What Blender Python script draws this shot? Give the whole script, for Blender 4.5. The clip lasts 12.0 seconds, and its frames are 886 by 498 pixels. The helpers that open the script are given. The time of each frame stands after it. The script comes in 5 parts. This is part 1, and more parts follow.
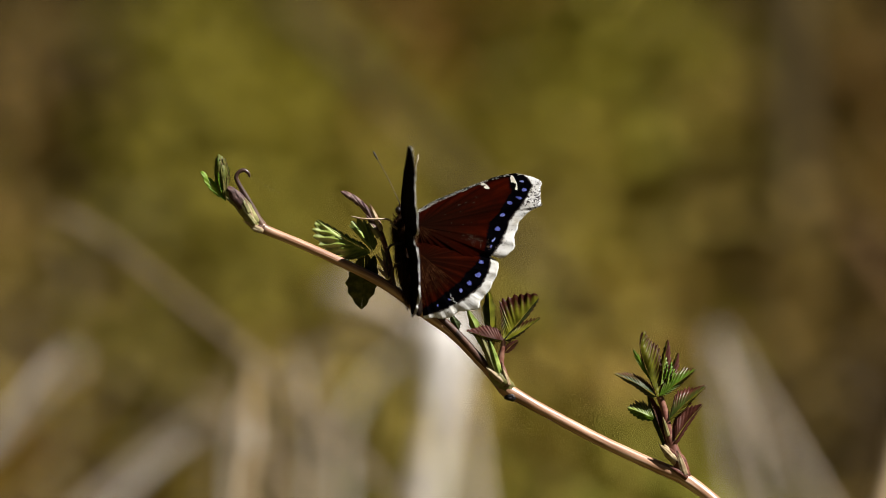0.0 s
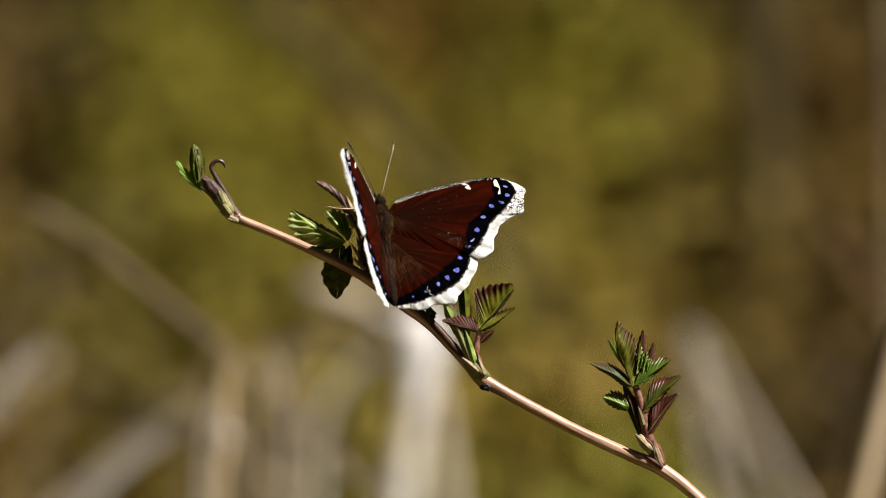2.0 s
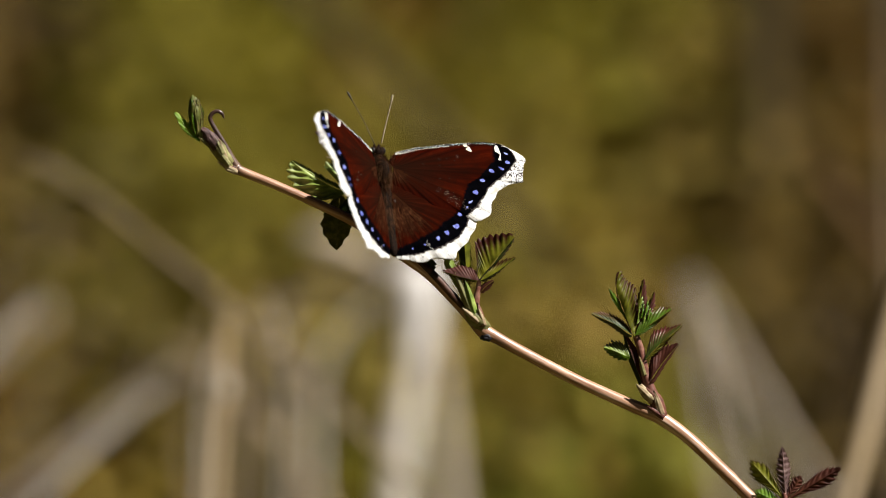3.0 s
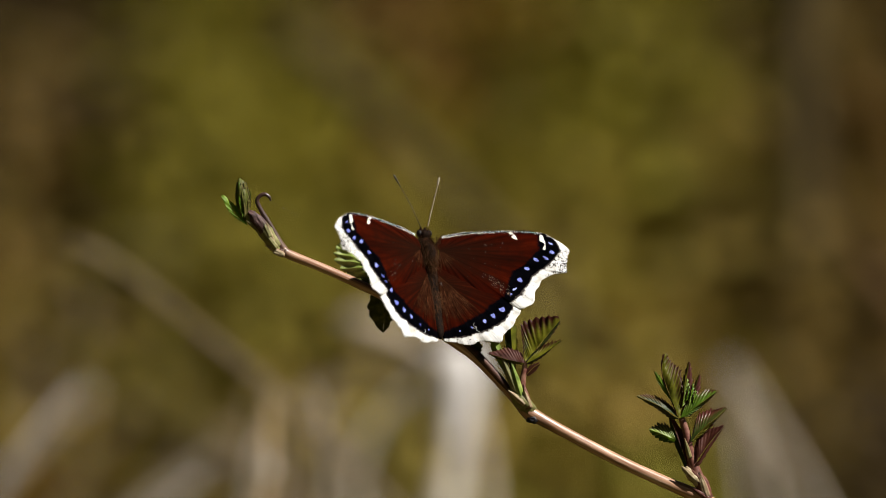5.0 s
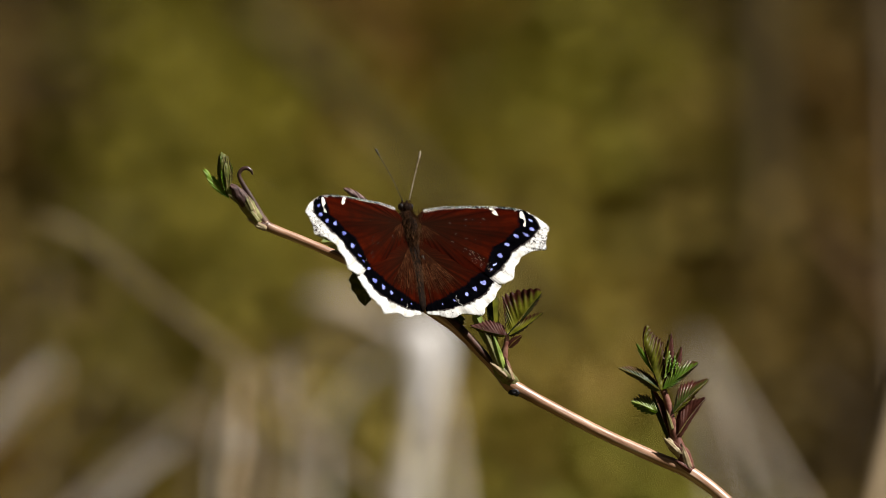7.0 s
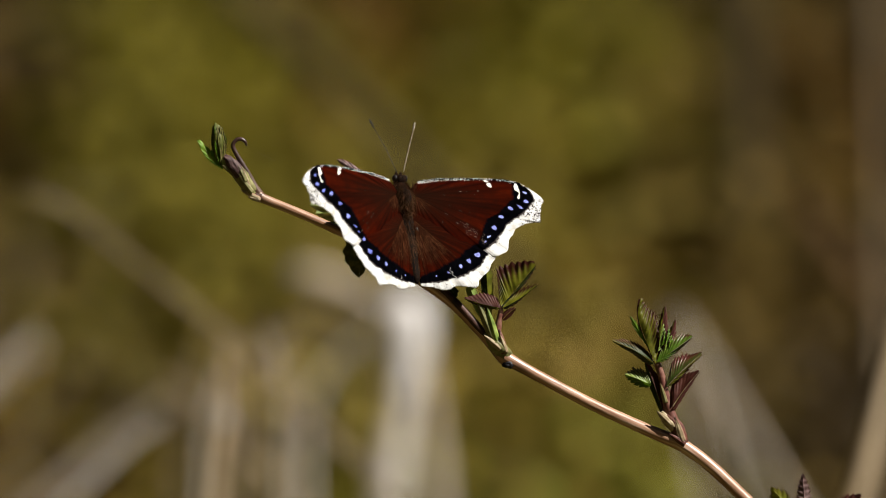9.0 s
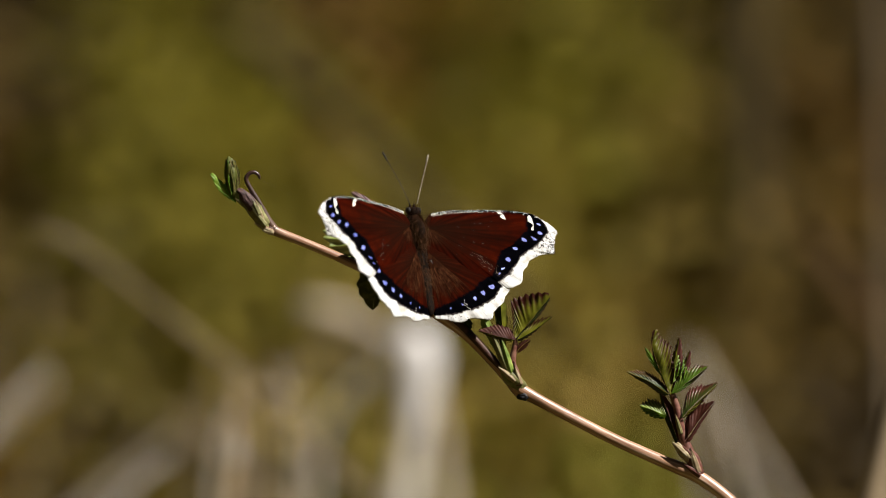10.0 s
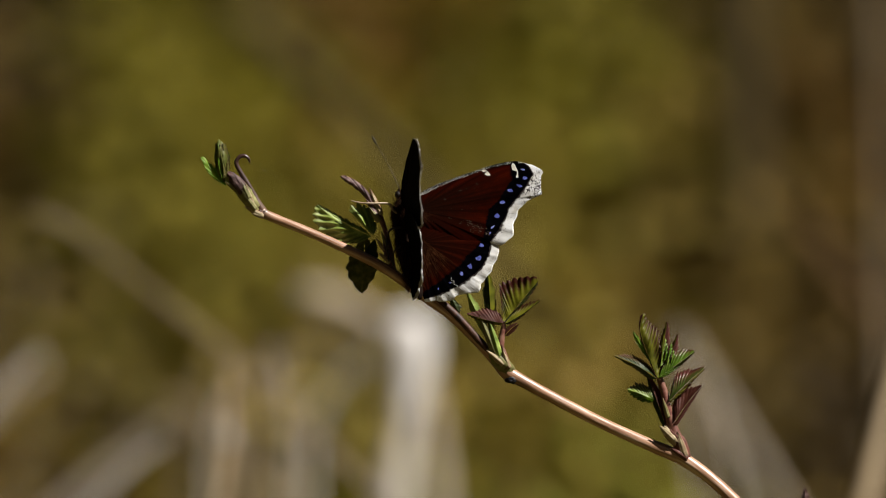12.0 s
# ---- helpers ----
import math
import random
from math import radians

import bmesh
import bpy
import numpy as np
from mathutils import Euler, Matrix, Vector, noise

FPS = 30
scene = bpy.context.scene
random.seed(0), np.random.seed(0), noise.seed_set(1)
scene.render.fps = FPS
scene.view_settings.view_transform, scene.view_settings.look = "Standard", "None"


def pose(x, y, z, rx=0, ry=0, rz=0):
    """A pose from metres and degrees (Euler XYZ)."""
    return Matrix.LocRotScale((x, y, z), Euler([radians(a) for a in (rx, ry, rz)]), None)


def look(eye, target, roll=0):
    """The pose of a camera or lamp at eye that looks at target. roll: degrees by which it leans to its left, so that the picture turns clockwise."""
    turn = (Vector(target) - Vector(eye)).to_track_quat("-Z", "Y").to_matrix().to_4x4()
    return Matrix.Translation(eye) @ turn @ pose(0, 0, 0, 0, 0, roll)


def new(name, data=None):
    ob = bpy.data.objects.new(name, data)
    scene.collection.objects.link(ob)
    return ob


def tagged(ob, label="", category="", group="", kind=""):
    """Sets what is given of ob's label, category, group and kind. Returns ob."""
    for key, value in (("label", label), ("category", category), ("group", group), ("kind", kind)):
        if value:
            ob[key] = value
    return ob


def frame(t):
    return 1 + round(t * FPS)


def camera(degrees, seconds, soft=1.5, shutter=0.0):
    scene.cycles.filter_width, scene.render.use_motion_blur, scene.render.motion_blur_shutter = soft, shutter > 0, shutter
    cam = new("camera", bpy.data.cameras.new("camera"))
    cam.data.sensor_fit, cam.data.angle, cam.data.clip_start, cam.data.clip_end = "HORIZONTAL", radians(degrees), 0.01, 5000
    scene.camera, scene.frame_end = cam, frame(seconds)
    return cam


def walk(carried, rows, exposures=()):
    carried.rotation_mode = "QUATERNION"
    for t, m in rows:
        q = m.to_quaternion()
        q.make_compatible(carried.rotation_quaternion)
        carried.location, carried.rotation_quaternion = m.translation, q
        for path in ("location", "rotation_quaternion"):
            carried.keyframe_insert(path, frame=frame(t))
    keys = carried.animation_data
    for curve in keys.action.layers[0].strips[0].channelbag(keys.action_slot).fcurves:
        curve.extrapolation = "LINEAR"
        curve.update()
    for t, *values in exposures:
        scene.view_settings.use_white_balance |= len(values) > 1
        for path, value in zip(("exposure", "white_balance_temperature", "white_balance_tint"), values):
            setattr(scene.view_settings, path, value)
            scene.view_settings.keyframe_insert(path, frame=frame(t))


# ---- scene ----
# ---------------------------------------------------------------- camera
# A long lens about two metres from a bramble cane, held by hand and drifting a few centimetres.
cam = camera(6.41, 12.0, soft=0.85)
cam.data.dof.use_dof = True
cam.data.dof.focus_distance = 2.0
cam.data.dof.aperture_fstop = 6.0
cam.data.dof.aperture_blades = 0
PATH = [
    (0, pose(0.0000, -1.9925, 1.1743, 85.001, 0.000, -0.000)),
    (0.5, pose(0.0000, -1.9932, 1.1725, 85.108, 0.032, 0.023)),
    (1, pose(0.0000, -1.9945, 1.1708, 85.299, -0.291, 0.172)),
    (1.5, pose(0.0000, -1.9916, 1.1687, 85.406, -0.180, 0.033)),
    (2, pose(0.0000, -1.9928, 1.1667, 85.145, 0.058, -0.185)),
    (2.5, pose(0.0000, -1.9917, 1.1665, 84.925, -0.042, -0.277)),
    (3, pose(-0.0017, -1.9878, 1.1665, 84.778, 0.272, -0.254)),
    (3.2, pose(-0.0023, -1.9885, 1.1665, 84.827, 0.278, -0.181)),
    (4.8, pose(-0.0064, -1.9944, 1.1662, 85.367, 0.286, -0.034)),
    (5, pose(-0.0070, -1.9951, 1.1661, 85.408, 0.283, -0.071)),
    (5.5, pose(-0.0087, -1.9978, 1.1660, 85.515, 0.420, -0.222)),
    (6, pose(-0.0104, -1.9999, 1.1660, 85.557, 0.211, -0.375)),
    (6.5, pose(-0.0174, -2.0010, 1.1646, 85.531, 0.382, -0.614)),
    (7, pose(-0.0244, -1.9985, 1.1632, 85.302, 0.442, -0.715)),
    (7.2, pose(-0.0254, -1.9982, 1.1627, 85.258, 0.417, -0.727)),
    (8.8, pose(-0.0338, -1.9954, 1.1594, 85.218, 0.198, -0.978)),
    (9, pose(-0.0348, -1.9951, 1.1590, 85.211, 0.169, -1.035)),
    (9.5, pose(-0.0400, -1.9948, 1.1576, 85.394, 0.300, -1.241)),
    (10, pose(-0.0400, -1.9927, 1.1573, 85.488, 0.487, -1.110)),
    (10.5, pose(-0.0357, -1.9973, 1.1570, 85.612, 0.378, -0.732)),
    (11, pose(-0.0368, -2.0030, 1.1567, 85.693, 0.308, -0.879)),
    (11.5, pose(-0.0366, -2.0037, 1.1564, 85.667, 0.205, -1.042)),
    (12, pose(-0.0348, -2.0020, 1.1562, 85.422, 0.306, -1.022)),
]
walk(cam, PATH, [(0, 1.12), (2.2, 1.12), (3.2, 0.97), (4.8, 0.77), (12, 0.77)])

# ---------------------------------------------------------------- light
SUN_DIR = Vector((0.60, -0.22, 0.77)).normalized()
world = bpy.data.worlds.new("sky")
scene.world = world
world.use_nodes = True
wn = world.node_tree
sky = wn.nodes.new("ShaderNodeTexSky")
sky.sky_type = "NISHITA"
sky.sun_disc = False
sky.sun_elevation = math.asin(SUN_DIR.z)
sky.sun_rotation = math.atan2(SUN_DIR.x, SUN_DIR.y)
wn.links.new(sky.outputs[0], wn.nodes["Background"].inputs[0])
wn.nodes["Background"].inputs[1].default_value = 0.0035
sun = new("sun", bpy.data.lights.new("sun", "SUN"))
sun.data.energy = 5.0
sun.data.angle = radians(0.5)
sun.data.color = (1.0, 0.965, 0.91)
sun.matrix_world = look(SUN_DIR * 20, (0, 0, 0))


# ---------------------------------------------------------------- materials
def material(name, colors, scale=200.0, rough=0.6, bump=0.2, bump_scale=None, spec=0.3, through_light=0.0, stretch=(1, 1, 1),
             tint="", tint_color=(0, 0, 0), per_piece=0.0, sheen=0.0, fibre=False):
    """Noise at two scales runs through the colours; tint names a mesh attribute that fades to tint_color."""
    m = bpy.data.materials.new(name)
    m.use_nodes = True
    nt = m.node_tree
    N, L = nt.nodes, nt.links
    b = N["Principled BSDF"]
    tc = N.new("ShaderNodeTexCoord")
    mp = N.new("ShaderNodeMapping")
    mp.inputs["Scale"].default_value = stretch
    if fibre:
        along = N.new("ShaderNodeAttribute")
        along.attribute_name = "fibre"
        L.new(along.outputs["Vector"], mp.inputs[0])
    else:
        L.new(tc.outputs["Object"], mp.inputs[0])
    n1 = N.new("ShaderNodeTexNoise")
    n1.inputs["Scale"].default_value = scale
    n1.inputs["Detail"].default_value = 6
    n2 = N.new("ShaderNodeTexNoise")
    n2.inputs["Scale"].default_value = scale * 0.17
    n2.inputs["Detail"].default_value = 2
    for n in (n1, n2):
        L.new(mp.outputs[0], n.inputs["Vector"])
    add = N.new("ShaderNodeMath")
    add.operation = "MULTIPLY_ADD"
    add.inputs[1].default_value = 0.5
    half = N.new("ShaderNodeMath")
    half.operation = "MULTIPLY"
    half.inputs[1].default_value = 0.5
    L.new(n2.outputs[0], half.inputs[0])
    L.new(n1.outputs[0], add.inputs[0])
    L.new(half.outputs[0], add.inputs[2])
    ramp = N.new("ShaderNodeValToRGB")
    lo, hi = 0.33, 0.67
    while len(ramp.color_ramp.elements) < len(colors):
        ramp.color_ramp.elements.new(0.5)
    for i, c in enumerate(colors):
        e = ramp.color_ramp.elements[i]
        e.position = lo + (hi - lo) * i / max(1, len(colors) - 1)
        e.color = (*c, 1)
    L.new(add.outputs[0], ramp.inputs[0])
    col = ramp.outputs[0]
    if tint:
        at = N.new("ShaderNodeAttribute")
        at.attribute_name = tint
        mx = N.new("ShaderNodeMix")
        mx.data_type = "RGBA"
        mx.inputs[7].default_value = (*tint_color, 1)
        L.new(at.outputs["Fac"], mx.inputs[0])
        L.new(col, mx.inputs[6])
        col = mx.outputs[2]
    if per_piece:
        geo = N.new("ShaderNodeNewGeometry")
        hs = N.new("ShaderNodeHueSaturation")
        mr = N.new("ShaderNodeMapRange")
        mr.inputs[3].default_value, mr.inputs[4].default_value = 1 - per_piece, 1 + per_piece
        L.new(geo.outputs["Random Per Island"], mr.inputs[0])
        L.new(mr.outputs[0], hs.inputs["Value"])
        L.new(col, hs.inputs["Color"])
        col = hs.outputs[0]
    L.new(col, b.inputs["Base Color"])
    b.inputs["Roughness"].default_value = rough
    b.inputs["Specular IOR Level"].default_value = spec
    if sheen:
        b.inputs["Sheen Weight"].default_value = sheen
        b.inputs["Sheen Roughness"].default_value = 0.4
    if bump:
        n3 = N.new("ShaderNodeTexNoise")
        n3.inputs["Scale"].default_value = bump_scale or scale * 2
        n3.inputs["Detail"].default_value = 4
        L.new(mp.outputs[0], n3.inputs["Vector"])
        bp = N.new("ShaderNodeBump")
        bp.inputs["Strength"].default_value = bump
        bp.inputs["Distance"].default_value = 0.3 / (bump_scale or scale * 2)
        L.new(n3.outputs[0], bp.inputs["Height"])
        L.new(bp.outputs[0], b.inputs["Normal"])
    if through_light:
        tr = N.new("ShaderNodeBsdfTranslucent")
        L.new(col, tr.inputs[0])
        mix = N.new("ShaderNodeMixShader")
        mix.inputs[0].default_value = through_light
        L.new(b.outputs[0], mix.inputs[1])
        L.new(tr.outputs[0], mix.inputs[2])
        L.new(mix.outputs[0], N["Material Output"].inputs[0])
    return m


def wing_material(name, cream):
    """Scales of a wing's upper side. Field: maroon with streaks that run out from the root, dusky at the base, fading into the black band.
    Margin: cream with thin dark vein lines between its scallops and dark specks."""
    m = bpy.data.materials.new(name)
    m.use_nodes = True
    N, L = m.node_tree.nodes, m.node_tree.links
    b = N["Principled BSDF"]
    b.inputs["Roughness"].default_value = 0.75
    b.inputs["Specular IOR Level"].default_value = 0.12 if cream else 0.0

    def attr(key, out="Fac"):
        a = N.new("ShaderNodeAttribute")
        a.attribute_name = key
        return a.outputs[out]

    def noise_of(vec, scale, detail=4.0):
        q = N.new("ShaderNodeTexNoise")
        q.inputs["Scale"].default_value, q.inputs["Detail"].default_value = scale, detail
        L.new(vec, q.inputs["Vector"])
        return q.outputs[0]

    def calc(op, a, c, d=0.0):
        q = N.new("ShaderNodeMath")
        q.operation = op
        for k, v in enumerate((a, c, d)):
            if isinstance(v, (int, float)):
                q.inputs[k].default_value = v
            else:
                L.new(v, q.inputs[k])
        return q.outputs[0]

    def ramp(fac, stops):
        q = N.new("ShaderNodeValToRGB")
        while len(q.color_ramp.elements) < len(stops):
            q.color_ramp.elements.new(0.5)
        for e, (at_, col) in zip(q.color_ramp.elements, stops):
            e.position, e.color = at_, (*col, 1)
        L.new(fac, q.inputs[0])
        return q.outputs[0]

    def mix(fac, a, c):
        q = N.new("ShaderNodeMix")
        q.data_type = "RGBA"
        L.new(fac, q.inputs[0])
        for k, v in ((6, a), (7, c)):
            if isinstance(v, tuple):
                q.inputs[k].default_value = (*v, 1)
            else:
                L.new(v, q.inputs[k])
        return q.outputs[2]

    tc = N.new("ShaderNodeTexCoord").outputs["Object"]
    fine, coarse = noise_of(tc, 2600), noise_of(tc, 420, 3)
    if cream:
        col = ramp(coarse, [(0.28, (0.45, 0.42, 0.36)), (0.42, (0.60, 0.585, 0.55)), (0.62, (0.69, 0.685, 0.67))])
        # thin lines where a vein meets the edge
        line = calc("ABSOLUTE", calc("SUBTRACT", calc("FRACT", attr("cell"), 0.0), 0.5), 0.0)
        near = calc("SMOOTH_MIN", calc("MULTIPLY", calc("SUBTRACT", 0.04, line), 24.0), 1.0, 0.1)
        near = calc("MAXIMUM", calc("MULTIPLY", near, calc("MULTIPLY", calc("SUBTRACT", fine, 0.30), 1.9)), 0.0)
        spots = calc("ADD", calc("MULTIPLY", fine, 0.55), calc("MULTIPLY", noise_of(tc, 1300), 0.55))
        dark = calc("MULTIPLY", calc("SUBTRACT", calc("MULTIPLY_ADD", attr("speck"), 0.27, spots), 0.70), 9.0)
        # the dark band frays into the margin
        fray = calc("MULTIPLY", calc("SUBTRACT", calc("MULTIPLY", noise_of(tc, 900), 0.36), attr("inner")), 9.0)
        fac = N.new("ShaderNodeClamp")
        L.new(calc("MAXIMUM", calc("MAXIMUM", near, dark), fray), fac.inputs[0])
        col = mix(fac.outputs[0], col, (0.028, 0.02, 0.018))
    else:
        streak = noise_of(attr("fibre", "Vector"), 3.2, 6)
        col = ramp(streak, [(0.26, (0.008, 0.0010, 0.0005)), (0.45, (0.021, 0.0021, 0.0007)), (0.60, (0.032, 0.0030, 0.0008)), (0.78, (0.052, 0.0066, 0.0018))])
        col = mix(ramp(coarse, [(0.42, (0, 0, 0)), (0.75, (0.6, 0.6, 0.6))]), col, (0.011, 0.0020, 0.0010))
        col = mix(calc("MULTIPLY", attr("vein"), 0.6), col, (0.006, 0.0012, 0.0007))
        col = mix(calc("MULTIPLY", attr("base"), 1.0), col, (0.010, 0.0038, 0.0020))
        edge = calc("MULTIPLY_ADD", calc("SUBTRACT", calc("ADD", calc("MULTIPLY", fine, 0.5), calc("MULTIPLY", coarse, 0.5)), 0.5), 1.1, attr("band"))
        black = ramp(edge, [(0.30, (0, 0, 0)), (0.62, (1, 1, 1))])
        col = mix(black, col, ramp(coarse, [(0.3, (0.0006, 0.0006, 0.0010)), (0.7, (0.0016, 0.0014, 0.0022))]))
    L.new(col, b.inputs["Base Color"])
    bp = N.new("ShaderNodeBump")
    bp.inputs["Strength"].default_value, bp.inputs["Distance"].default_value = 0.35, 0.0001
    L.new(fine, bp.inputs["Height"])
    L.new(bp.outputs[0], b.inputs["Normal"])
    return m


WING_FIELD = wing_material("maroon_scales", False)
WING_CREAM = wing_material("cream_scales", True)
WING_UNDER = material("dark_underside", [(0.0014, 0.0010, 0.0010), (0.003, 0.0021, 0.002), (0.007, 0.0047, 0.004)], 1200, 0.85, 0.4, 3000, 0.01,
                      stretch=(0.4, 1, 1))
WING_RIM_UNDER = material("dirty_cream_underside", [(0.30, 0.25, 0.18), (0.5, 0.44, 0.34), (0.62, 0.57, 0.46)], 1200, 0.75, 0.3, 3000, 0.15,
                          tint="speck", tint_color=(0.05, 0.035, 0.025))
WING_BLUE = material("blue_scales", [(0.035, 0.045, 0.20), (0.10, 0.12, 0.44), (0.30, 0.34, 0.70)], 1600, 0.5, 0.3, 5000, 0.3)
WING_WHITE = material("white_scales", [(0.72, 0.66, 0.55), (0.88, 0.84, 0.76)], 2500, 0.7, 0.3, 5000, 0.2)
BODY = material("brown_body_scales", [(0.003, 0.0017, 0.0012), (0.009, 0.0045, 0.0025), (0.028, 0.014, 0.008)], 1200, 0.75, 0.5, 3000, 0.05)
FUR = material("brown_fur", [(0.022, 0.0085, 0.0035), (0.052, 0.022, 0.009), (0.115, 0.056, 0.025)], 900, 0.8, 0, None, 0.03, per_piece=0.3)
HAIR = material("rusty_hair", [(0.016, 0.0042, 0.0016), (0.040, 0.0125, 0.0045), (0.095, 0.038, 0.016)], 900, 0.8, 0, None, 0.02, per_piece=0.5)
EYE = material("dark_eye", [(0.006, 0.004, 0.003), (0.012, 0.008, 0.006)], 3000, 0.55, 0.3, 6000, 0.2)
ANTENNA = material("antenna_shaft", [(0.05, 0.035, 0.02), (0.30, 0.24, 0.16), (0.5, 0.44, 0.34)], 1800, 0.5, 0, None, 0.4)
ANTENNA_DARK = material("dark_ringed_antenna", [(0.006, 0.004, 0.003), (0.02, 0.013, 0.009), (0.16, 0.12, 0.08)], 1800, 0.5, 0, None, 0.3)
CLUB = material("antenna_club", [(0.006, 0.005, 0.004), (0.02, 0.014, 0.01)], 1800, 0.5, 0, None, 0.4)
LEG = material("pale_leg", [(0.25, 0.17, 0.10), (0.55, 0.44, 0.32)], 1500, 0.55, 0.2, None, 0.3)
LEG_DARK = material("dark_leg", [(0.015, 0.010, 0.008), (0.05, 0.035, 0.028)], 1500, 0.6, 0.2, None, 0.3)
BARK = material("cane_bark", [(0.14, 0.052, 0.026), (0.41, 0.23, 0.135), (0.70, 0.52, 0.39)], 1500, 0.38, 0.6, 3000, 0.6,
                stretch=(1, 1, 1), tint="age", tint_color=(0.045, 0.02, 0.015), fibre=True)
BARK_DARK = material("dead_tip", [(0.0161, 0.0072, 0.0051), (0.0626, 0.0251, 0.0142), (0.143, 0.0572, 0.0322)], 700, 0.55, 0.5, 1500, 0.3)
KNOT = material("black_scar", [(0.006, 0.006, 0.008), (0.035, 0.032, 0.04)], 900, 0.6, 0.6, 1500, 0.3)
STALK_RED = material("reddish_stalk", [(0.05, 0.014, 0.010), (0.14, 0.048, 0.032), (0.28, 0.15, 0.10)], 700, 0.45, 0.3, 1500, 0.4)
STALK_GREEN = material("green_stalk", [(0.10, 0.13, 0.03), (0.22, 0.25, 0.07), (0.34, 0.33, 0.14)], 700, 0.45, 0.3, 1500, 0.4)
SCALE_PALE = material("papery_scale", [(0.22, 0.13, 0.08), (0.40, 0.31, 0.17), (0.60, 0.52, 0.34)], 900, 0.55, 0.4, 1500, 0.3, through_light=0.2,
                      tint="edge", tint_color=(0.25, 0.11, 0.08))
BUD_SCALE = material("purple_bud_scale", [(0.030, 0.015, 0.015), (0.10, 0.055, 0.048), (0.28, 0.19, 0.17)], 900, 0.6, 0.4, 1500, 0.3,
                     tint="edge", tint_color=(0.12, 0.05, 0.05))
STALK_SCALE = material("green_bud_scale", [(0.08, 0.07, 0.025), (0.19, 0.18, 0.06), (0.32, 0.30, 0.13)], 900, 0.5, 0.4, 1500, 0.35, through_light=0.15,
                       tint="edge", tint_color=(0.22, 0.12, 0.06))
WORN = material("rubbed_scales", [(0.13, 0.08, 0.055), (0.34, 0.25, 0.19)], 2500, 0.8, 0, None, 0.1)
WORN_PALE = material("scraped_membrane", [(0.22, 0.20, 0.18), (0.48, 0.46, 0.43)], 2500, 0.7, 0, None, 0.2)
LEAF_RED_EDGE = material("green_leaf_red_edge", [(0.075, 0.085, 0.005), (0.18, 0.185, 0.010), (0.31, 0.30, 0.022)], 500, 0.45, 0.4, 1600, 0.3,
                         through_light=0.5, tint="edge", tint_color=(0.060, 0.012, 0.006))
LEAF_FRESH = material("fresh_green_leaf", [(0.05, 0.11, 0.004), (0.13, 0.25, 0.009), (0.26, 0.40, 0.025)], 500, 0.42, 0.4, 1600, 0.35,
                      through_light=0.42, tint="edge", tint_color=(0.05, 0.06, 0.015))
LEAF_ROLLED = material("rolled_brownish_leaf", [(0.03, 0.036, 0.004), (0.075, 0.085, 0.010), (0.15, 0.14, 0.03)], 900, 0.55, 0.6, 1600, 0.25,
                       through_light=0.2, tint="edge", tint_color=(0.10, 0.055, 0.025))
LEAF_PALE = material("pale_green_leaf", [(0.09, 0.135, 0.015), (0.21, 0.29, 0.04), (0.40, 0.48, 0.12)], 500, 0.45, 0.4, 1600, 0.4,
                     through_light=0.22, tint="edge", tint_color=(0.06, 0.05, 0.02))
LEAF_MAROON = material("maroon_leaf", [(0.024, 0.006, 0.003), (0.055, 0.014, 0.007), (0.10, 0.032, 0.016)], 500, 0.55, 0.4, 1600, 0.2,
                       through_light=0.25, tint="edge", tint_color=(0.085, 0.026, 0.019))
LEAF_DEEP = material("deep_green_leaf", [(0.014, 0.030, 0.003), (0.032, 0.062, 0.006), (0.07, 0.11, 0.014)], 500, 0.4, 0.4, 1600, 0.35,
                     through_light=0.2, tint="edge", tint_color=(0.10, 0.022, 0.016))
LEAF_MID = material("grass_green_leaf", [(0.03, 0.07, 0.004), (0.075, 0.155, 0.008), (0.16, 0.25, 0.02)], 500, 0.42, 0.4, 1600, 0.35,
                    through_light=0.32, tint="edge", tint_color=(0.075, 0.016, 0.010))
# Shaded copy of the leaf greens: the shade is in the colour.
LEAF_DARK = material("shade_coloured_leaf", [(0.009, 0.015, 0.002), (0.022, 0.034, 0.004), (0.042, 0.056, 0.009)], 500, 0.45, 0.4, 1600, 0.15,
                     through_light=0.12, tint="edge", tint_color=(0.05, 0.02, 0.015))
STRAW_PALE = material("bleached_straw", [(0.72, 0.67, 0.62), (0.84, 0.79, 0.75), (0.92, 0.88, 0.85)], 60, 0.6, 0.3, 400, 0.3, stretch=(1, 1, 0.1), through_light=0.15)
STRAW_CREAM = material("cream_straw", [(0.56, 0.4816, 0.3696), (0.6944, 0.616, 0.5174), (0.8288, 0.7616, 0.6776)], 60, 0.6, 0.3, 400, 0.3, stretch=(1, 1, 0.1), through_light=0.15)
STRAW_TAN = material("tan_straw", [(0.3267, 0.2288, 0.1253), (0.4574, 0.3377, 0.2004), (0.5664, 0.4466, 0.3006)], 60, 0.6, 0.3, 400, 0.3, stretch=(1, 1, 0.1))
STRAW_GREY = material("grey_straw", [(0.3074, 0.2506, 0.189), (0.434, 0.358, 0.2835), (0.5786, 0.5013, 0.3952)], 60, 0.7, 0.3, 400, 0.2, stretch=(1, 1, 0.1))
STRAW_DULL = material("dull_stem", [(0.137, 0.0975, 0.0544), (0.2283, 0.1712, 0.109), (0.3194, 0.2396, 0.1712)], 60, 0.7, 0.3, 400, 0.2, stretch=(1, 1, 0.1))


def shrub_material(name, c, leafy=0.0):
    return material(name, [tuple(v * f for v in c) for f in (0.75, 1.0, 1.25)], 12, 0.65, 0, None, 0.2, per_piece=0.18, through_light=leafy)


